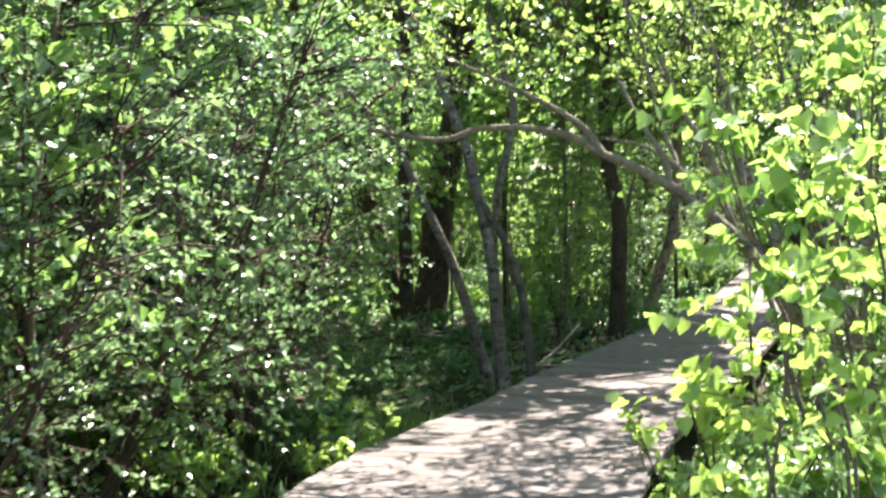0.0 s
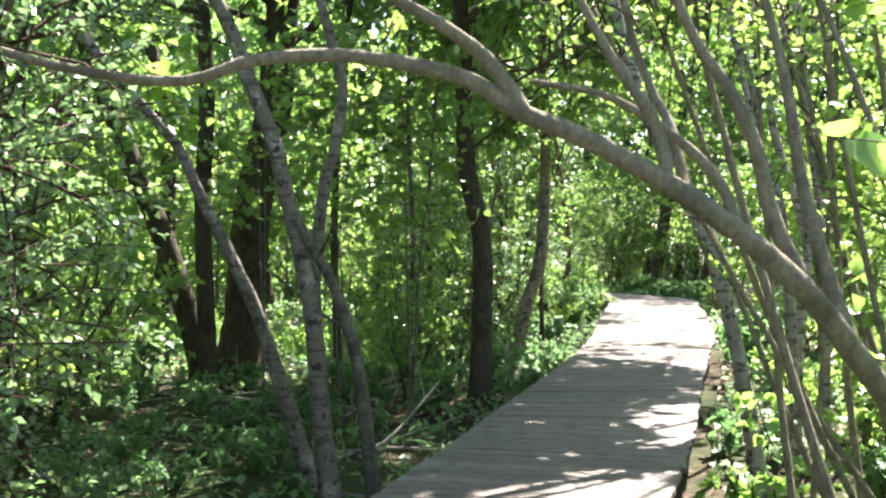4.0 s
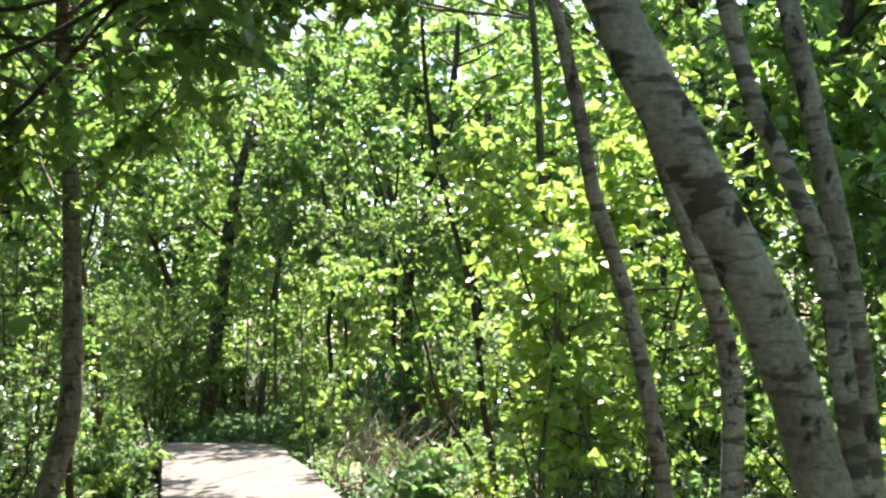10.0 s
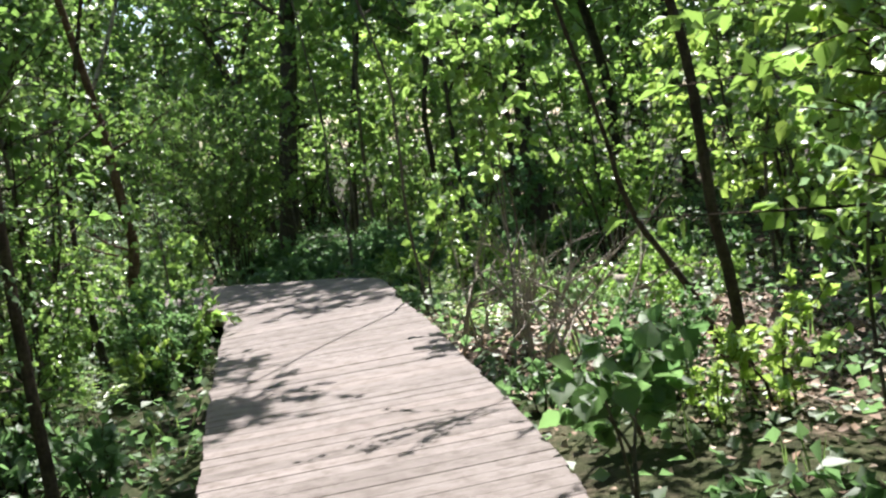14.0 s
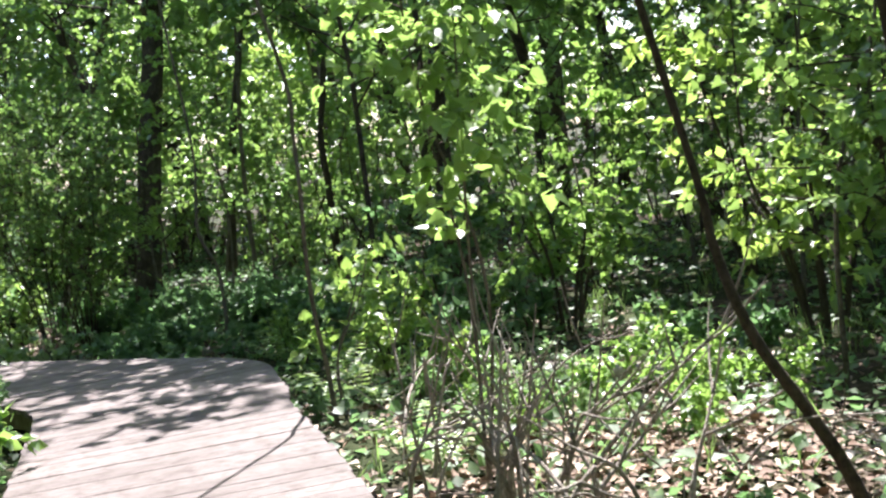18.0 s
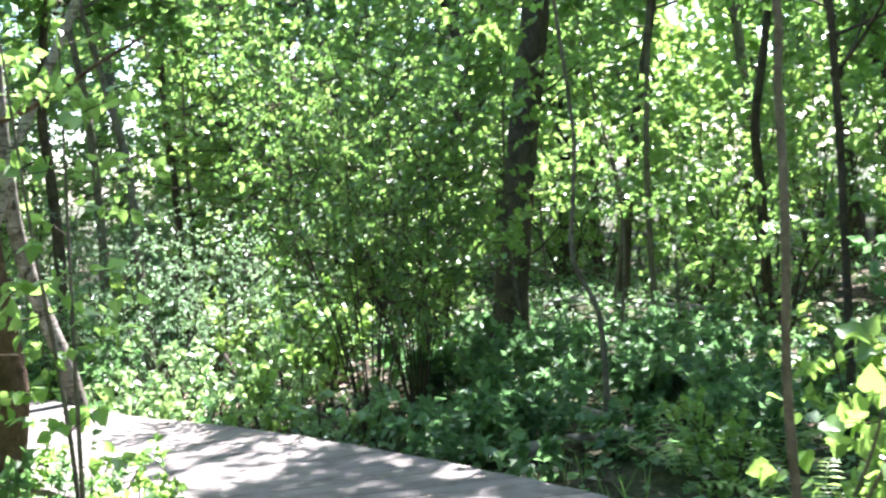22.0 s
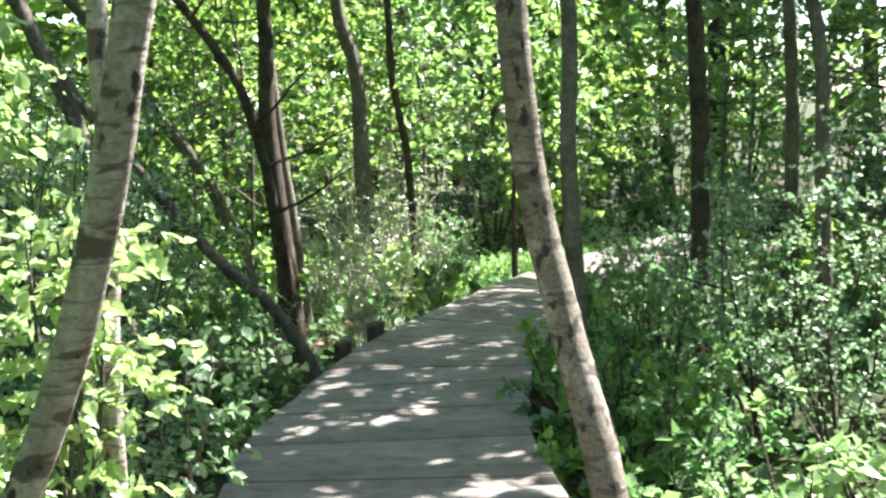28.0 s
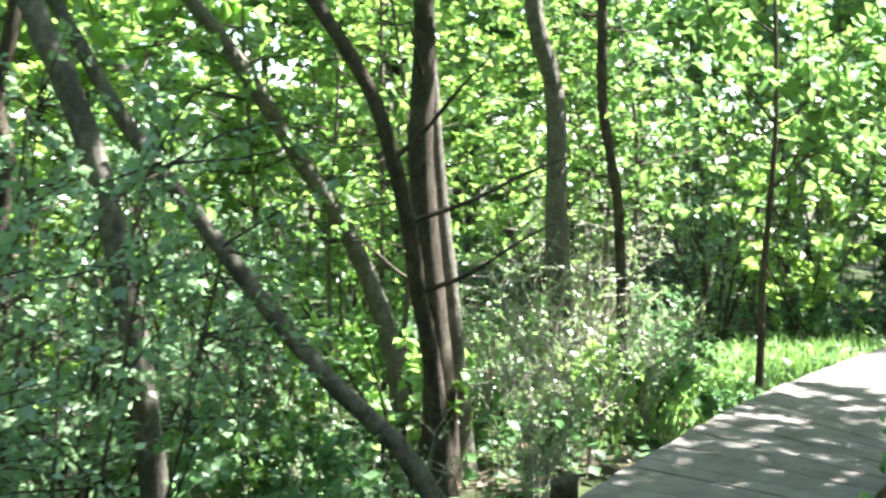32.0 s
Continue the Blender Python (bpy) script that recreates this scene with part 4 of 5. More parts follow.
# shrubs set by hand: model, x, y, height scale
SET = [(6, -3.2, 5.2, 1.0), (6, -3.9, 5.6, 1.05), (0, -3.4, 0.4, 1.7), (3, -4.6, 3.8, 1.6), (1, -4.2, 7.0, 1.3), (5, -5.6, 5.4, 1.6),
       (4, 1.0, 1.5, 0.5), (4, 1.3, 2.3, 0.55), (4, 1.5, 0.9, 0.6), (2, 1.8, 1.8, 0.5), (4, 1.2, 0.4, 0.5), (2, 2.2, 0.2, 0.9), (5, 2.9, 1.8, 1.1), (2, 2.6, -1.2, 0.9), (5, 3.6, 3.2, 1.3), (0, 3.2, 5.0, 1.1), (2, 3.0, 6.6, 0.9),
       (1, 1.4, 28.9, 0.6), (1, 1.9, 29.6, 0.65), (1, 0.95, 29.2, 0.7), (1, 2.8, 29.4, 0.55), (0, 4.0, 29.6, 0.9), (1, 2.4, 30.3, 0.7),
       (4, 0.75, 28.1, 0.75), (4, 0.4, 28.8, 0.75), (1, 0.2, 29.6, 0.5), (4, 1.1, 27.7, 0.6), (4, 0.0, 30.2, 0.7), (4, 0.0, 30.4, 0.6), (1, -0.1, 31.2, 0.5), (4, 0.2, 31.0, 0.7), (2, 0.2, 32.2, 0.6), (2, 0.6, 33.0, 0.7),
       (4, -1.75, 26.7, 0.75), (1, -2.5, 26.9, 0.6), (4, -2.1, 28.2, 0.7), (1, -3.2, 27.8, 0.65), (4, -1.35, 25.8, 0.75), (4, -0.75, 25.3, 0.7), (1, -3.4, 29.0, 0.6), (2, -2.3, 25.6, 0.8), (5, -4.2, 27.0, 0.9), (4, -3.0, 28.9, 0.6), (1, -2.15, 27.2, 0.8), (1, -1.55, 26.3, 0.7), (1, -2.95, 27.5, 0.9), (1, -0.95, 26.3, 0.5), (1, -3.5, 28.3, 0.9), (2, -2.7, 28.6, 0.55), (1, -4.2, 29.4, 0.75),
       (3, 0.3, 17.6, 1.15), (1, -0.3, 19.2, 1.3), (3, 0.9, 20.0, 1.1), (5, -0.5, 21.4, 1.4), (3, 0.2, 22.6, 1.3), (1, 0.2, 15.9, 0.95), (0, 0.9, 18.8, 0.8), (5, 1.0, 21.3, 0.7),
       (5, 5.4, 14.6, 1.1), (5, 7.6, 23.6, 1.2), (2, 5.4, 22.4, 0.7), (5, 8.6, 21.2, 1.4), (5, 7.6, 18.4, 1.0), (4, 4.4, 13.2, 0.6), (4, 4.6, 16.4, 0.5)]
for k, (i, x, y, q) in enumerate([(0, -2.5, 1.1, 1.0), (1, -2.25, 2.7, 1.05), (0, -2.75, 3.9, 1.0), (1, -2.6, -0.5, 1.0), (0, -3.6, 2.0, 1.15), (1, -4.0, 3.4, 1.2)]):
    place(THICKET[i], x, y, 83 * k + 20, q)
for k, (x, y, q) in enumerate([(3.25, 26.35, 0.85), (3.6, 26.95, 0.75)]):
    place(HAZEL, x, y, 71 * k, 0.85 * q, q)
for k, (x, y, q) in enumerate([(-2.45, 30.3, 0.8), (-2.75, 31.1, 1.0), (-2.5, 29.3, 0.6), (-3.3, 31.6, 1.2), (-2.9, 32.0, 0.9), (-3.9, 31.9, 1.2), (-4.3, 33.4, 1.4), (-3.3, 33.0, 1.0), (-4.9, 34.6, 1.5), (-3.0, 29.2, 0.7)]):
    place(BROWN, x, y, 59 * k, q)
SET += [(1, -0.35, 30.8, 0.45), (4, -0.4, 31.6, 0.75), (1, -0.42, 32.4, 0.45), (4, -0.25, 30.1, 0.7)]
SET += [(4, 2.22, 21.25, 0.6), (4, 2.05, 20.65, 0.65), (2, 2.2, 22.45, 0.5), (4, 1.85, 22.9, 0.6), (4, 1.75, 21.9, 0.75), (2, 1.35, 23.5, 0.55), (4, 1.9, 20.0, 0.55)]
for k, (i, x, y, s) in enumerate(SET):
    place(SHRUBS[i], x, y, 47 * k, s)

for k, (x, y, q) in enumerate([(2.2, 33.8, 1.0), (3.4, 33.6, 1.1), (1.9, 37.0, 1.1), (-1.2, 39.8, 1.1), (-4.6, 37.2, 1.1), (2.8, 35.4, 1.1), (4.0, 36.2, 1.1), (-4.8, 34.6, 1.0), (0.6, 38.8, 1.2), (-2.6, 39.4, 1.2), (-6.0, 36.5, 1.2), (3.4, 38.6, 1.2),
                               (-2.6, 21.6, 1.2), (-4.6, 21.4, 1.2), (-6.4, 20.4, 1.2), (-0.6, 23.4, 1.1), (-1.6, 22.0, 1.2), (-5.2, 31.0, 1.0), (-6.2, 29.0, 1.1), (-6.0, 33.0, 1.2), (-7.4, 31.0, 1.2), (-5.6, 26.6, 1.1), (-7.2, 27.4, 1.2)]):
    place(SAPS[k % 4], x, y, 63 * k, q)
sc = np.random.default_rng(3)
taken = [(x, y, 0.7) for _, x, y, _ in SET]
count = 0
for _ in range(14000):
    if count >= 370:
        break
    x, y = sc.uniform(-15, 19), sc.uniform(-6, 46)
    d, side = off_deck(x, y)
    if d < 1.75 or d > 14 or is_open(x, y):
        continue
    gap = 0.95 if d < 5 else 1.35
    if any((x - a) ** 2 + (y - b) ** 2 < max(gap, c) ** 2 for a, b, c in taken):
        continue
    taken.append((x, y, gap))
    count += 1
    rz = sc.uniform(0, 360)
    if sc.uniform() < (0.22 if d < 3 else 0.38):
        k = sc.integers(4)
        place(SAPS[k] if 5.5 > d and y > -3 else FAR_SAPS[k % 2], x, y, rz, sc.uniform(0.75, 1.15))
    elif d > 4.2 or y < -3:
        place(FAR_SHRUBS[sc.integers(3)], x, y, rz, sc.uniform(0.7, 1.2))
    else:
        k = sc.integers(6)
        place(SHRUBS[k], x, y, rz, sc.uniform(0.5, 0.75) if d < 2.4 else sc.uniform(0.75, 1.2))
count = 0
for _ in range(6000):
    if count >= 230:
        break
    x, y = sc.uniform(-6, 10), sc.uniform(-6, 38)
    d, side = off_deck(x, y)
    if (x + 1.9) ** 2 + (y - 8.9) ** 2 < 4.4 or (x - 5.6) ** 2 + (y - 18.2) ** 2 < 2.9 or d < 0.9 or d > 5 or sc.uniform() > (1.0 if d < 2 else 0.5):
        continue
    count += 1
    place(LOWS[sc.integers(3)], x, y, sc.uniform(0, 360), sc.uniform(0.6, 1.25) * (0.75 if d < 1.3 else 1.0))


for k, (i, x, y, q) in enumerate([(1, 0.95, -0.9, 0.9), (3, 1.15, -0.4, 1.0), (1, 0.95, 0.1, 0.8), (3, 1.25, 0.5, 1.1), (1, 0.85, 0.75, 0.7), (3, 1.0, 1.3, 0.8), (1, 1.35, -1.1, 1.1), (3, 1.5, 0.1, 1.2), (1, 1.6, 0.9, 1.1), (3, 0.9, 2.0, 0.7), (1, 1.2, 2.2, 0.8), (1, 1.5, -0.6, 1.2), (3, 0.8, -0.3, 0.7),
                                  (3, 3.1, 8.6, 0.9), (1, 2.8, 9.3, 0.9), (3, 3.5, 9.2, 1.0), (1, 3.3, 8.0, 0.9), (3, 3.0, 9.9, 0.8), (1, 0.66, 27.8, 1.0), (0, 0.42, 28.15, 1.1), (1, 0.12, 28.6, 1.0), (0, -0.02, 29.0, 1.1), (1, -0.2, 29.5, 1.0), (0, 0.9, 27.4, 1.0), (3, 1.5, 26.9, 1.0), (3, 1.9, 26.6, 1.0), (3, 1.55, 27.4, 1.0),
                                  (3, 2.2, 27.0, 1.0), (3, 2.6, 26.3, 1.0), (2, 2.1, 22.9, 0.8), (1, 1.85, 23.2, 0.9), (0, 2.3, 21.6, 1.0), (1, 2.1, 20.6, 1.1), (3, 1.75, 27.9, 1.0), (3, 2.6, 27.9, 1.0), (1, 2.9, 27.3, 0.9), (3, 2.0, 26.1, 0.9), (3, 2.4, 25.7, 0.8), (3, 2.9, 25.6, 0.9), (3, 3.2, 26.0, 0.8), (3, 1.7, 26.35, 0.7)]):
    place(LOWS[i], x, y, 57 * k, q)
for k, (x, y, q) in enumerate([(0.1, 17.0, 1.05), (1.0, 19.7, 1.1), (0.5, 21.6, 1.2), (9.5, 22.6, 1.2), (11.0, 21.4, 1.2), (12.4, 24.0, 1.3), (10.4, 25.6, 1.2), (-1.0, 41.0, 1.5), (-3.0, 42.0, 1.5), (-5.0, 40.0, 1.5),
                               (1.4, 41.5, 1.5), (-7.5, 38.0, 1.4), (-9.0, 35.0, 1.4), (-9.2, 31.5, 1.4), (-8.6, 28.0, 1.4), (3.2, 42.5, 1.5), (13.5, 20.5, 1.3), (6.0, 39.0, 1.5), (8.0, 38.0, 1.5)]):
    place(SAPS[3 if k % 3 else 1], x, y, 41 * k, q)
for k, (x, y, q) in enumerate([(4.1, 12.9, 1.0), (4.75, 13.9, 1.1), (4.8, 12.8, 1.05), (3.75, 11.9, 0.95), (5.5, 14.2, 1.0)]):
    place(SAPS[0 if k % 3 else 2], x, y, 77 * k, q)
for k, (x, y, q) in enumerate([(2.0, 32.8, 1.2), (3.1, 32.4, 1.1), (1.2, 33.6, 1.2)]):
    place(SAPS[(k + 1) % 4], x, y, 50 * k, q)


def plant_carpet(name, spots, material, label):
    """Low plants too many to tell apart, as one sheet of leaves."""
    verts, faces, o = [], [], 0
    for k, x, y, rz, q in spots:
        me = next(c for c in LOWS[k].children if c.name.startswith("foliage")).data
        v = np.empty(3 * len(me.vertices))
        me.vertices.foreach_get("co", v)
        f = np.empty(3 * len(me.polygons), dtype=np.int32)
        me.polygons.foreach_get("vertices", f)
        v = q * v.reshape(-1, 3)
        c, d = math.cos(rz), math.sin(rz)
        verts.append(np.stack([c * v[:, 0] - d * v[:, 1] + x, d * v[:, 0] + c * v[:, 1] + y, v[:, 2] + ground_z(x, y)], 1))
        faces.append(f.reshape(-1, 3) + o)
        o += len(v)
    tagged(part(name, np_mesh(name, np.vstack(verts), np.vstack(faces)), material), label, "undergrowth", kind="stuff")


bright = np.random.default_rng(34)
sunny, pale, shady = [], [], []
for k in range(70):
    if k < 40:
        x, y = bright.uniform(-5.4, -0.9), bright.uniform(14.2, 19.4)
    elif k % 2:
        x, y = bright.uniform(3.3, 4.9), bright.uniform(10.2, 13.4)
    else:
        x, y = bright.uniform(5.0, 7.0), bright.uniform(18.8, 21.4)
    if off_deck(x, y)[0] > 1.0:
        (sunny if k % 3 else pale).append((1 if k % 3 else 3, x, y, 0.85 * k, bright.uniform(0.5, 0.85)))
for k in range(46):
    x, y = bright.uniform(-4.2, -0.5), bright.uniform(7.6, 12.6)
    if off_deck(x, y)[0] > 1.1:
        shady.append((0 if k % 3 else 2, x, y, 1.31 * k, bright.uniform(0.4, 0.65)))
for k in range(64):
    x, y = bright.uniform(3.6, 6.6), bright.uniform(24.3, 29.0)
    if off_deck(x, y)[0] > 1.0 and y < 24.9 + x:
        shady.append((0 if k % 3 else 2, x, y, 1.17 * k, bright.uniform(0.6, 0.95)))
# leaf colours carry the light: bright and pale for sun, dark for shade
plant_carpet("sunlit_ground_plants", sunny, LEAF_YOUNG, "low plants on sunlit ground, sun put into bright green")
plant_carpet("pale_ground_plants", pale, LEAF_PALE, "low plants on sunlit ground, sun put into pale green")
plant_carpet("shaded_ground_cover", shady, LEAF_LOW, "knee-high cover, shade put into its dark green")


# ---- leafy branches close to the path ----
def near_sapling(x, y, h, stems, leaf, size, seed, twigs, per, low, label, reach=0.5, width=0.42, tilt=0.16):
    """A young tree close to the path, with broad leaves of real outline."""
    r = np.random.default_rng(seed)
    z = ground_z(x, y) - 0.05
    root = thing("leafy_sapling", x, y, z, label, "young tree")
    starts, dirs = [], []
    for k in range(stems):
        a = r.uniform(0, 6.28)
        lean = tilt * h
        ll = spline([(0, 0, 0), (r.normal(0, 0.04), r.normal(0, 0.04), 0.4 * h), (lean * math.cos(a), lean * math.sin(a), 0.75 * h), (1.5 * lean * math.cos(a), 1.5 * lean * math.sin(a), h)], 20)
        v, f = tube(ll, np.linspace(0.011, 0.003, 20), 8, 0.05, r)
        part("stem", np_mesh("stem", v, f), BARK_GREY, root)
        for _ in range(twigs):
            u = low + (1 - low) * r.uniform()
            b = r.uniform(0, 6.28)
            starts.append(ll[min(19, int(u * 19.9))])
            dirs.append(np.array([math.cos(b), math.sin(b), r.uniform(-0.1, 0.5)]))
    tl, pts, drs = twig_set(starts, dirs, reach * r.uniform(0.5, 1.1, len(starts)), r, per)
    mass("twig_spray", tubes_mesh("twig_spray", [(a, 0.5 * b) for a, b in tl], 4), TWIG, root)
    mass("foliage", leaves_on(pts, drs, size, r, spread=0.4, big=True, width=width, droop=0.55), leaf, root)


near_sapling(1.15, 0.15, 2.3, 3, LEAF_YOUNG, 0.075, 61, 12, 9, 0.5, "poplar sapling with broad bright leaves", 0.42, 0.46)
near_sapling(1.4, 1.0, 2.6, 2, LEAF_YOUNG, 0.07, 62, 14, 9, 0.45, "poplar sapling with broad bright leaves", 0.42, 0.46)
near_sapling(0.8, -0.5, 1.7, 2, LEAF_YOUNG, 0.062, 72, 13, 9, 0.56, "poplar sapling leaning over the boards", 0.42, 0.46, 0.06)
near_sapling(1.25, -1.1, 2.2, 3, LEAF_YOUNG, 0.06, 73, 13, 9, 0.45, "poplar sapling with broad bright leaves", 0.4, 0.46, 0.08)
near_sapling(4.65, 19.1, 2.7, 3, LEAF_YOUNG, 0.085, 63, 26, 9, 0.45, "maple sapling with broad bright leaves", 0.5, 0.5, 0.05)
near_sapling(4.5, 14.2, 2.4, 2, LEAF_YOUNG, 0.075, 64, 20, 9, 0.5, "maple sapling with broad bright leaves", 0.5, 0.5, 0.04)
# darker leaf green here stands in for shade on the maple
near_sapling(4.62, 21.3, 1.15, 2, LEAF, 0.07, 65, 12, 8, 0.4, "low maple sapling, shade put into darker leaves", 0.4, 0.5)
near_sapling(4.0, 12.7, 2.8, 3, LEAF_YOUNG, 0.08, 76, 26, 9, 0.3, "maple sapling with broad bright leaves", 0.5, 0.5, 0.03)
near_sapling(3.4, 11.7, 2.3, 2, LEAF_YOUNG, 0.075, 77, 22, 9, 0.3, "maple sapling with broad bright leaves", 0.42, 0.5, 0.03)
near_sapling(3.05, 12.5, 0.7, 3, LEAF_LOW, 0.12, 78, 6, 5, 0.4, "low plant with large round leaves", 0.2, 0.5)
# these maples take the darker green too, as shade in the colour
near_sapling(-1.15, 10.3, 3.7, 2, LEAF, 0.085, 81, 36, 9, 0.38, "young maple, shade put into darker broad leaves", 0.9, 0.5, 0.06)
near_sapling(-0.45, 10.0, 3.4, 2, LEAF, 0.08, 82, 34, 9, 0.4, "young maple, shade put into darker broad leaves", 0.8, 0.5, 0.05)
near_sapling(-1.9, 10.6, 3.6, 2, LEAF, 0.085, 83, 34, 9, 0.42, "young maple, shade put into darker broad leaves", 0.9, 0.5, 0.06)
near_sapling(0.5, 24.85, 1.7, 4, LEAF_PALE, 0.04, 66, 46, 8, 0.12, "young birch shoots with pale shiny leaves", 0.24, 0.42, 0.04)
near_sapling(0.1, 24.8, 2.2, 4, LEAF_PALE, 0.042, 71, 44, 9, 0.12, "young birch shoots with pale shiny leaves", 0.24, 0.42, 0.04)
near_sapling(-0.1, 25.85, 1.3, 3, LEAF_GREY, 0.04, 74, 20, 10, 0.2, "low birch shoots with small leaves", 0.3, 0.42, 0.1)
near_sapling(2.2, 22.0, 2.4, 2, LEAF_YOUNG, 0.055, 75, 26, 9, 0.12, "birch sapling with bright leaves in sun", 0.4, 0.44, 0.05)
near_sapling(1.75, 22.75, 1.5, 2, LEAF_YOUNG, 0.06, 67, 12, 8, 0.3, "young birch shoots with bright leaves", 0.3, 0.42)
near_sapling(1.9, 6.0, 0.9, 2, LEAF_YOUNG, 0.07, 68, 9, 7, 0.3, "low leafy shoot beside the boardwalk", 0.25, 0.45)
near_sapling(3.6, 14.9, 0.75, 3, LEAF_LOW, 0.12, 69, 6, 5, 0.4, "low plant with large round leaves", 0.2, 0.5)
near_sapling(4.05, 15.7, 0.7, 3, LEAF_LOW, 0.12, 70, 6, 5, 0.4, "low plant with large round leaves", 0.2, 0.5)


def fern_model(seed):
    r = np.random.default_rng(seed)
    root = thing("fern", 0, 0, 0, "green fern with arching feathery fronds", "fern", "ferns")
    for k in range(8):
        a = k * 0.785 + r.uniform(-0.2, 0.2)
        l = r.uniform(0.4, 0.6)
        d = np.array([math.cos(a), math.sin(a), 0.0])
        u = np.linspace(0, 1, 14)[:, None]
        line = d * (l * u) + np.array([0, 0, 1.0]) * (0.42 * l * np.sin(2.1 * u) + 0.1 * u) - np.array([0, 0, 0.03])
        v, f = tube(line, np.linspace(0.004, 0.001, 14), 3, 0, r)
        side = np.array([-d[1], d[0], 0.0])
        pts = np.repeat(line[2:], 2, axis=0)
        sg = np.tile([1.0, -1.0], len(line) - 2)[:, None]
        ln = np.repeat(0.16 * l * np.sin(np.pi * np.linspace(0.25, 0.98, len(line) - 2)) + 0.015, 2)
        bv, bf = blades(pts, sg * side + 0.25 * d, np.tile([0, 0, 1.0], (len(pts), 1)) + 0.1 * r.normal(0, 1, (len(pts), 3)), ln, 0.17)
        vv = np.vstack([v, bv])
        quads = np.vstack([f[:, [0, 1, 2]], f[:, [0, 2, 3]], bf + len(v)])
        part("frond", np_mesh("frond", vv, quads), LEAF_YOUNG, root)
    return root


ferns = [fern_model(81), fern_model(82)]
for k, (x, y, q) in enumerate([(2.05, 21.2, 1.0), (1.7, 20.6, 0.9), (4.85, 22.6, 1.0), (5.0, 21.6, 0.9), (5.3, 23.2, 1.1), (4.6, 19.6, 0.9), (5.0, 24.4, 1.0), (-1.7, 5.2, 0.9), (1.4, 19.8, 0.8), (5.6, 24.6, 0.9)]):
    place(ferns[k % 2], x, y, 70 * k, q)
MODELS += ferns


# ---- dead wood ----
def stick(name, pts, r0, r1, label, bark=DEADWOOD, category="branch", forks=0, seed=0):
    r = np.random.default_rng(seed)
    o = np.array([pts[0][0], pts[0][1], ground_z(pts[0][0], pts[0][1])])
    root = thing(name, *o, label, category)
    p = np.array([(x, y, ground_z(x, y) + z) for x, y, z in pts])
    line = spline(p, 16) - o
    v, f = tube(line, np.linspace(r0, r1, 16), 9, 0.07, r)
    part("stem", np_mesh("stem", v, f), bark, root)
    for _ in range(forks):
        i = r.integers(5, 14)
        d = unit(unit(line[i] - line[i - 3]) + r.normal(0, 0.6, 3))
        v, f = tube(limb_line(line[i], d, r.uniform(0.15, 0.45), r), np.linspace(r0 * 0.5, 0.002, 9), 5, 0.05, r)
        part("side_twig", np_mesh("side_twig", v, f), bark, root)
    return root


for k in range(34):
    q = np.random.default_rng(500 + k)
    bx, by = 4.45 + 0.28 * q.normal(), 18.4 + 0.7 * q.normal()
    e = q.normal(0, 0.42, 2)
    if off_deck(bx, by)[0] > 0.95 and off_deck(bx + 1.3 * e[0], by + 1.3 * e[1])[0] > 0.95:
        stick("dead_branch", [(bx, by, -0.03), (bx + 0.25 * e[0], by + 0.25 * e[1], 0.3), (bx + 0.7 * e[0], by + 0.7 * e[1], q.uniform(0.4, 0.7)), (bx + 1.3 * e[0], by + 1.3 * e[1], q.uniform(0.35, 1.1))], q.uniform(0.009, 0.016), 0.003, "bare bleached dead branch in the soil", forks=5, seed=k)
for k in range(26):
    q = np.random.default_rng(540 + k)
    bx, by = q.uniform(4.6, 7.6), q.uniform(15.2, 21.5)
    e = q.normal(0, 0.5, 2)
    stick("fallen_stick", [(bx, by, 0.02), (bx + e[0], by + e[1], 0.05), (bx + 1.8 * e[0], by + 1.9 * e[1], 0.03)], 0.014, 0.004, "dry grey stick lying on leaf litter", forks=2, seed=40 + k)
for k in range(34):
    q = np.random.default_rng(580 + k)
    bx, by = q.uniform(-3.4, -0.2), q.uniform(6.8, 12.5)
    e = q.normal(0, 0.5, 2)
    if off_deck(bx, by)[0] > 1.6:
        stick("fallen_stick", [(bx, by, 0.02), (bx + e[0], by + e[1], 0.09), (bx + 1.8 * e[0], by + 1.9 * e[1], 0.05)], 0.016, 0.005, "dry grey stick lying on dark soil", forks=2, seed=80 + k)
stick("fallen_log", [(6.3, 21.6, 0.08), (6.7, 21.1, 0.1), (7.3, 20.5, 0.07)], 0.09, 0.075, "short pale weathered log on leaf litter", category="log")
stick("fallen_log", [(4.4, 26.3, 0.04), (4.65, 26.0, 0.05), (4.85, 25.6, 0.04)], 0.035, 0.03, "thin grey fallen log in ground cover", category="log")
stick("fallen_log", [(4.05, 24.95, 0.05), (4.4, 25.05, 0.06), (4.9, 25.2, 0.05)], 0.05, 0.035, "grey fallen log in ground cover", category="log")
# added log, standing in for a pale strip of open ground
stick("fallen_log", [(5.4, 33.6, 0.04), (6.2, 33.0, 0.05), (7.4, 32.2, 0.03)], 0.055, 0.04, "pale fallen trunk lying in a clearing", category="log")
stick("fallen_log", [(-3.4, 19.5, 0.1), (-2.6, 19.3, 0.12), (-1.4, 19.2, 0.1)], 0.09, 0.07, "pale fallen trunk lying in a clearing", category="log")
stick("broken_stump", [(2.25, 27.85, -0.05), (2.18, 27.9, 0.15), (2.05, 27.95, 0.42)], 0.07, 0.045, "reddish brown broken stump leaning over", TWIG, "stump")
stick("broken_branch", [(-0.75, 8.9, 0.0), (-0.5, 9.15, 0.2), (-0.2, 9.6, 0.5)], 0.016, 0.006, "bleached broken branch propped on the ground", forks=3, seed=3)
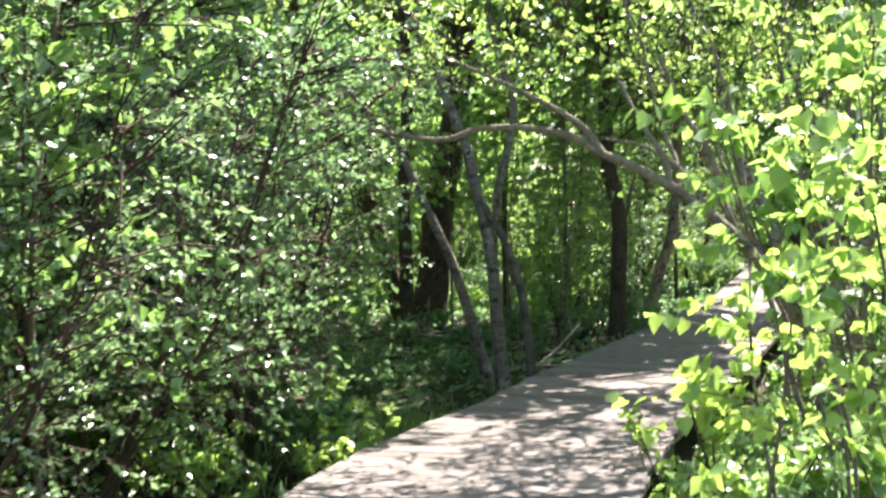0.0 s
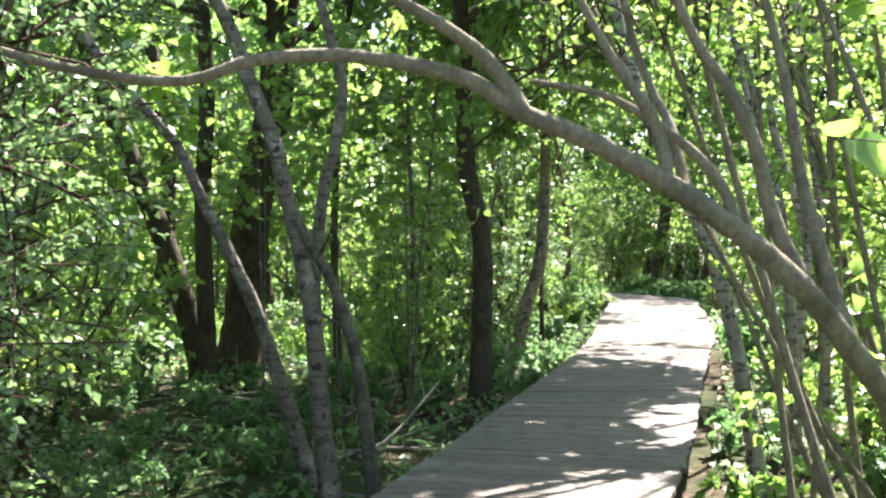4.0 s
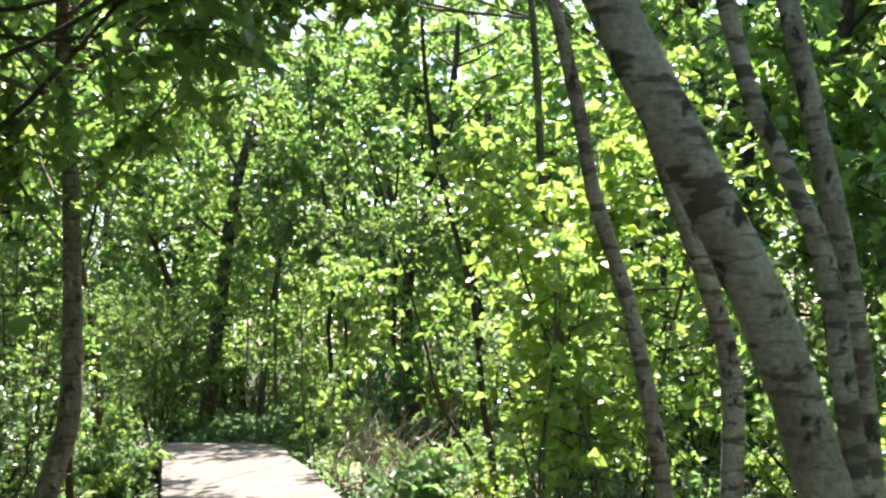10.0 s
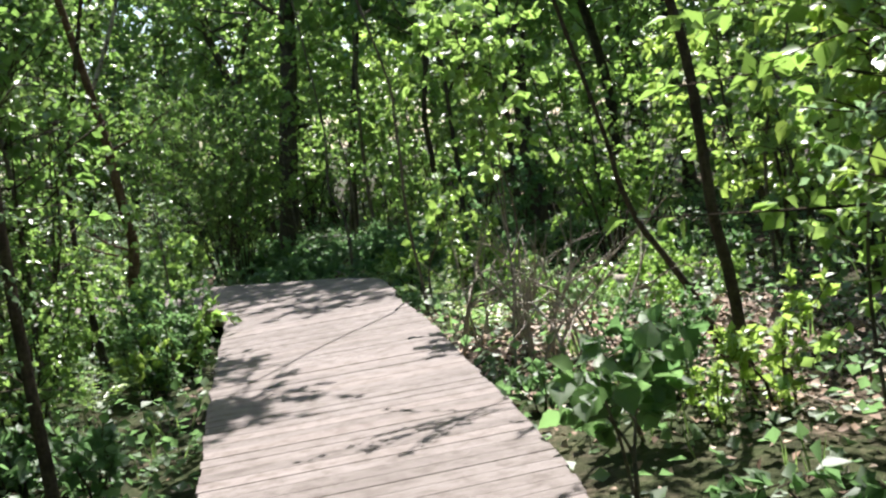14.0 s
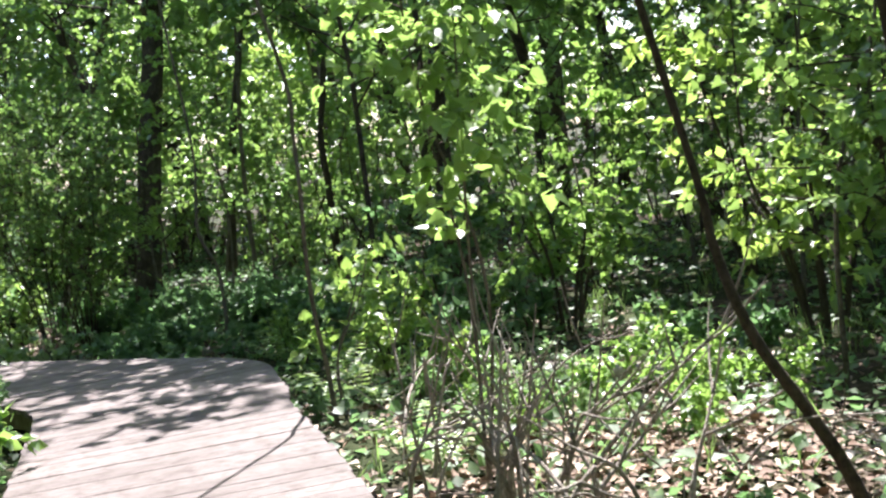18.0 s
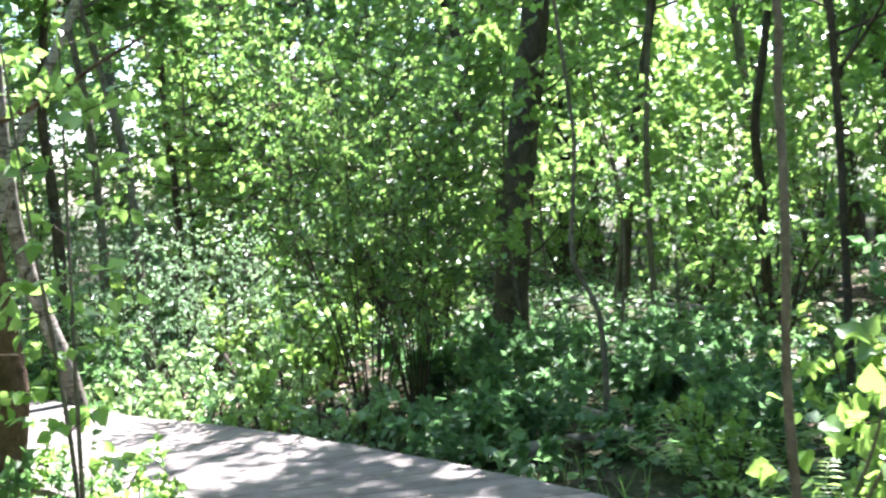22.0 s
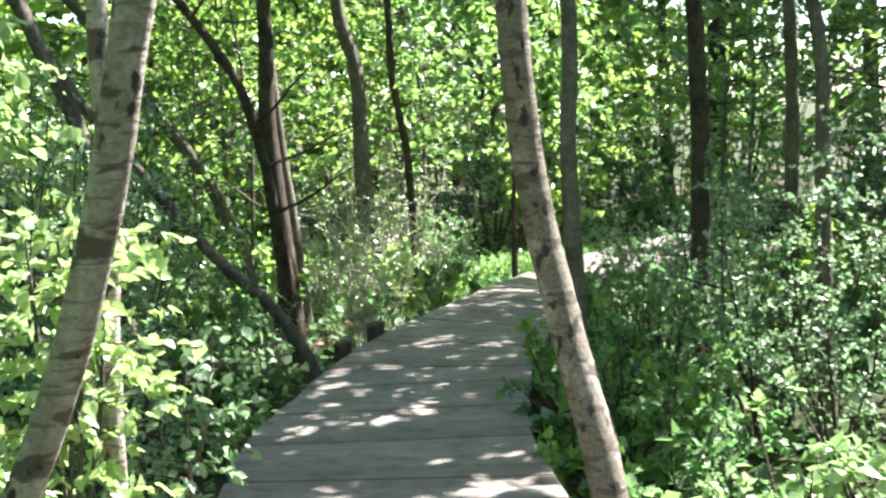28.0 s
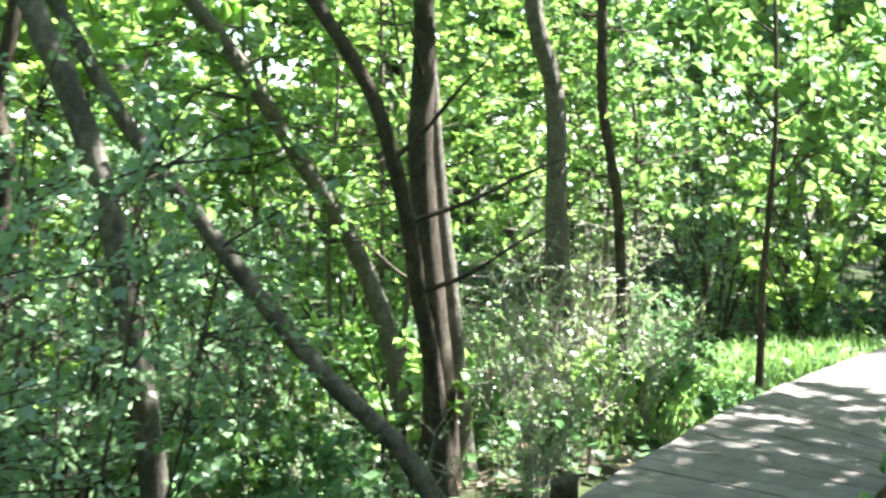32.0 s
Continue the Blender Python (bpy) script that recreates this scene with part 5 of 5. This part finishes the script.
stick("broken_branch", [(3.5, 27.6, 0.3), (3.55, 27.6, 0.8), (3.45, 27.6, 1.45)], 0.013, 0.004, "bleached dead branch standing in a shrub", forks=3, seed=5)

# ---- grass, undergrowth and fallen leaves ----
def undergrowth():
    r = np.random.default_rng(9)
    n = 165000
    x, y = r.uniform(-12, 16, n), r.uniform(-8, 42, n)
    keep = np.zeros(n, dtype=bool)
    step = MID[::6]
    for i in range(0, n, 6000):
        d = np.sqrt(((x[i:i + 6000, None] - step[None, :, 0]) ** 2 + (y[i:i + 6000, None] - step[None, :, 1]) ** 2).min(1))
        patch = np.sin(1.3 * x[i:i + 6000] + 0.7 * np.sin(y[i:i + 6000])) + np.sin(0.9 * y[i:i + 6000] - 0.5 * x[i:i + 6000])
        hollow = ((x[i:i + 6000] + 1.9) ** 2 + (y[i:i + 6000] - 8.9) ** 2 < 4.8) | ((x[i:i + 6000] - 5.5) ** 2 + (y[i:i + 6000] - 18.2) ** 2 < 2.6)
        keep[i:i + 6000] = (d > 0.9) & (~hollow | (r.uniform(0, 1, len(d)) < 0.6)) & (r.uniform(0, 1, len(d)) < np.clip(0.75 + 0.3 * patch, 0.15, 1) * np.clip(1.6 - d / 9, 0.1, 1))
    x, y = x[keep], y[keep]
    z = np.vectorize(ground_z)(x, y)
    n = len(x)
    c = np.stack([x, y, z + r.uniform(0.0, 0.16, n)], 1)
    along = unit(np.stack([r.normal(0, 1, n), r.normal(0, 1, n), r.uniform(0, 0.9, n)], 1))
    normal = unit(np.array([0, 0, 1.0]) + r.normal(0, 0.45, (n, 3)))
    v, f = blades(c, along, normal, r.uniform(0.045, 0.115, n), 0.4)
    tagged(part("undergrowth", np_mesh("undergrowth", v, f), LEAF_LOW), "low green leafy ground cover", "undergrowth", kind="stuff")
    # grass tufts
    m = 26000
    k = 2600
    tx, ty = r.uniform(-9, 14, k), r.uniform(-6, 42, k)
    pick = r.integers(0, k, m)
    tx[:420], ty[:420] = r.normal(-3.15, 0.4, 420), r.uniform(31.6, 37, 420)
    tx[420:520], ty[420:520] = r.normal(-1.45, 0.25, 100), r.uniform(3.2, 5.2, 100)
    tx[520:800], ty[520:800] = r.uniform(-5.6, -0.8, 280), r.uniform(13.8, 19.6, 280)
    gx, gy = tx[pick] + r.normal(0, 0.10, m), ty[pick] + r.normal(0, 0.10, m)
    d = np.sqrt(np.array([((step[:, 0] - a) ** 2 + (step[:, 1] - b) ** 2).min() for a, b in zip(gx, gy)]))
    wild = (d > 0.88) & (((gx + 1.9) ** 2 + (gy - 8.9) ** 2 > 5.5) | (r.uniform(0, 1, m) < 0.25))
    gx, gy = gx[wild], gy[wild]
    m = len(gx)
    z = np.vectorize(ground_z)(gx, gy)
    along = unit(np.stack([r.normal(0, 0.35, m), r.normal(0, 0.35, m), np.ones(m)], 1))
    normal = unit(np.stack([r.normal(0, 1, m), r.normal(0, 1, m), np.zeros(m)], 1))
    v, f = blades(np.stack([gx, gy, z - 0.02], 1), along, normal, r.uniform(0.10, 0.30, m), 0.022)
    tagged(part("grass", np_mesh("grass", v, f), GRASS), "thin green grass blades in tufts", "grass", kind="stuff")
    # fallen leaves
    m = 20000
    lx, ly = r.uniform(-7, 12, m), r.uniform(-6, 38, m)
    lx[:4500], ly[:4500] = r.normal(5.5, 0.8, 4500), r.normal(18.2, 1.6, 4500)
    lx[4500:6500], ly[4500:6500] = r.normal(3.3, 0.5, 2000), r.normal(10.5, 1.4, 2000)
    lx[6500:7700], ly[6500:7700] = r.normal(2.2, 0.5, 1200), r.normal(27.8, 0.4, 1200)
    d = np.sqrt(np.array([((step[:, 0] - a) ** 2 + (step[:, 1] - b) ** 2).min() for a, b in zip(lx, ly)]))
    dry = (d > 0.85) & ((lx + 1.9) ** 2 + (ly - 8.9) ** 2 > 5.5)
    lx, ly = lx[dry], ly[dry]
    m = len(lx)
    z = np.vectorize(ground_z)(lx, ly) + r.uniform(0.02, 0.07, m)
    along = unit(np.stack([r.normal(0, 1, m), r.normal(0, 1, m), r.normal(0, 0.2, m)], 1))
    normal = unit(np.array([0, 0, 1.0]) + r.normal(0, 0.35, (m, 3)))
    v, f = blades(np.stack([lx, ly, z], 1), along, normal, r.uniform(0.04, 0.09, m), 0.4)
    tagged(part("fallen_leaves", np_mesh("fallen_leaves", v, f), LITTER), "dry brown fallen leaves on the soil", "leaf litter", kind="stuff")


undergrowth()


# ---- far woods ----
def far_woods():
    r = np.random.default_rng(17)
    far = [tree("far_tree", [(0, 0, -0.4), (r.normal(0, 0.1), r.normal(0, 0.1), 2.0), (r.normal(0, 0.3), r.normal(0, 0.3), 4.5)], 0.12, 0.08, BARK_DARK, "leafy green tree deep in the wood", 8.5, 24, 0.8, LEAF, 0.21, 14, 300 + k, 8, 2.6, joined=True) for k in range(3)]
    far += [tree("far_tree", [(0, 0, -0.4), (0.1, 0.0, 2.0), (0.2, 0.2, 4.0)], 0.09, 0.06, BARK_GREY, "leafy young tree deep in the wood", 6.5, 24, 0.5, LEAF_YOUNG, 0.2, 14, 310, 8, 2.2, joined=True)]
    coarse = [tree("far_tree", [(0, 0, -0.4), (0.05, 0.1, 2.0), (0.2, -0.1, 4.5)], 0.12, 0.08, BARK_DARK, "leafy green tree deep in the wood", 9.0, 24, 0.8, leaf, 0.32, 7, 320 + k, 8, 2.8, joined=True) for k, leaf in enumerate((LEAF, LEAF_YOUNG))]
    spots = []
    for _ in range(6000):
        x, y = r.uniform(-30, 34), r.uniform(-20, 62)
        d, side = off_deck(x, y)
        if 7.5 < d < 26 and all((x - a) ** 2 + (y - b) ** 2 > (2.3 if d < 15 else 3.2) ** 2 for a, b in spots):
            spots.append((x, y))
        if len(spots) >= 160:
            break
    spots += [(12.5, 30.5), (5.5, 36.5), (13.0, 33.5), (11.0, 36.0), (14.5, 28.0), (6.8, 38.5), (3.0, 40.0), (13.5, 24.5), (-4.0, 23.5), (-5.5, 21.0)]
    tall = [(-1.5, 44), (1.5, 45.5), (-4.5, 45), (4.5, 44), (-8, 42.5), (-11, 38.5), (-12.5, 34), (-12, 30), (-11.5, 26), (8, 43), (-14.5, 41), (-16, 33), (-15, 28), (11, 41), (-9.8, 33.0), (-7.0, 45.5)]
    spots += tall + [(11.5, 22.0), (13.0, 26.8), (12.0, 18.5), (11.0, 15.0)]
    for k, (x, y) in enumerate(spots):
        m = far[r.integers(4)] if off_deck(x, y)[0] < 14 else coarse[k % 2]
        s = r.uniform(0.9, 1.4) if (x, y) not in tall else r.uniform(1.4, 1.7)
        if 2.5 < x < 9 and 33 < y < 40:
            s *= 0.75
        if (y < -6 and k % 3) or (x - 6.2) ** 2 + (y - 32.0) ** 2 < 1.5 or (x - 8.9) ** 2 + (y - 31.5) ** 2 < 1.0:
            continue
        copy_thing(m, pose(x, y, ground_z(x, y), 0, 0, r.uniform(0, 360)) @ Matrix.Scale(s, 4))
    for m in far + coarse:
        for o in (m, *m.children_recursive):
            bpy.data.objects.remove(o)


far_woods()
for m in MODELS:
    for o in (m, *m.children_recursive):
        bpy.data.objects.remove(o)


# ---- boardwalk ----
def boardwalk():
    r = np.random.default_rng(2)
    deck = thing("boardwalk", MID[0, 0], MID[0, 1], 0, "weathered grey wooden boardwalk through the wood", "boardwalk", kind="structure")
    origin = np.array([MID[0, 0], MID[0, 1], 0.0])
    pitch, gap, thick = 0.147, 0.0035, 0.038
    total = SEG[-1]
    n = int(total / pitch)

    def at(s):
        return (np.array([np.interp(s, SEG, EL[:, 0]), np.interp(s, SEG, EL[:, 1])]), np.array([np.interp(s, SEG, ER[:, 0]), np.interp(s, SEG, ER[:, 1])]))

    for k in range(n):
        a0, b0 = at(k * pitch + gap * 0.5)
        a1, b1 = at((k + 1) * pitch - gap * 0.5)
        c = 0.25 * (a0 + a1 + b0 + b1)
        ax = unit(0.5 * (b0 + b1) - 0.5 * (a0 + a1))
        ay = np.array([-ax[1], ax[0]])
        j0, j1 = r.normal(0, 0.006), r.normal(0, 0.006)
        quad = []
        for p, j in ((a0, -j0), (b0, j1), (b1, j1), (a1, -j0)):
            q = p - c
            quad.append((q @ ax + j, q @ ay))
        e = 0.003
        vs, top = [], r.normal(0, 0.0018)
        for z, sh in ((-thick, 0.0), (top - e, 0.0), (top, e)):
            for (px, py), (sx, sy) in zip(quad, ((1, 1), (-1, 1), (-1, -1), (1, -1))):
                vs.append((px + sx * sh, py + sy * sh, z))
        fs = [(3, 2, 1, 0), (8, 9, 10, 11)]
        for lo in (0, 4):
            fs += [(lo + i, lo + (i + 1) % 4, lo + 4 + (i + 1) % 4, lo + 4 + i) for i in range(4)]
        me = bpy.data.meshes.new("plank")
        me.from_pydata(vs, [], fs)
        ob = part("plank", me, PLANK, deck)
        ob.matrix_basis = pose(c[0] - origin[0], c[1] - origin[1], 0, 0, 0, math.degrees(math.atan2(ax[1], ax[0])))
    for side in (0.10, 0.5, 0.90):
        line = (1 - side) * EL + side * ER
        line = line[::12]
        pts = np.column_stack([line, np.full(len(line), -0.12)]) - origin
        tan = unit(np.gradient(pts, axis=0))
        nor = np.column_stack([-tan[:, 1], tan[:, 0], np.zeros(len(tan))])
        ring = [pts + nor * w + np.array([0, 0, z]) for w, z in ((0.025, 0.08), (-0.025, 0.08), (-0.025, -0.09), (0.025, -0.09))]
        v = np.stack(ring, 1).reshape(-1, 3)
        m = len(pts)
        i, j = np.meshgrid(np.arange(m - 1), np.arange(4), indexing="ij")
        f = np.stack([i * 4 + j, i * 4 + (j + 1) % 4, (i + 1) * 4 + (j + 1) % 4, (i + 1) * 4 + j], -1).reshape(-1, 4)
        part("joist", np_mesh("joist", v, f, False), DEADWOOD, deck, "long joist under the planks")
    for s in np.arange(0.6, total, 2.4):
        a, b = at(s)
        for p, q in ((a, b), (b, a)):
            p = p + 0.13 * unit(q - p)
            g = ground_z(p[0], p[1]) - 0.25
            bm = bmesh.new()
            bmesh.ops.create_cube(bm, size=1.0, matrix=Matrix.Translation((p[0] - origin[0], p[1] - origin[1], (g - 0.045) / 2)) @ Matrix.Diagonal((0.09, 0.09, -0.045 - g, 1)))
            bmesh.ops.bevel(bm, geom=bm.edges[:], offset=0.006, segments=1, affect="EDGES")
            me = bpy.data.meshes.new("post")
            bm.to_mesh(me)
            bm.free()
            part("post", me, DEADWOOD, deck)


boardwalk()


def kerb_block(x, y, rz, q, seed):
    """A short dark rotten log lying along the deck's edge."""
    bm = bmesh.new()
    bmesh.ops.create_icosphere(bm, subdivisions=3, radius=0.1)
    for v in bm.verts:
        c = v.co * 10
        c = Vector([math.copysign(abs(a) ** 0.6, a) for a in c])
        n = noise.noise(c * 1.6 + Vector((seed, 0, 0)))
        v.co = Vector((c.x * 0.21, c.y * 0.05, c.z * 0.06 if c.z > 0 else c.z * 0.45)) * (1 + 0.2 * n)
    for f in bm.faces:
        f.smooth = True
    me = bpy.data.meshes.new("edge_log")
    bm.to_mesh(me)
    bm.free()
    ob = part("edge_log", me, BARK_DARK)
    ob.matrix_world = pose(x, y, 0.01, 0, 6, rz) @ Matrix.Scale(q, 4)
    tagged(ob, "short dark rotten log along the deck edge", "log", "logs along the deck edge")


kerb_block(-1.74, 29.1, 112, 0.75, 3)
kerb_block(-1.92, 29.75, 110, 0.8, 8)
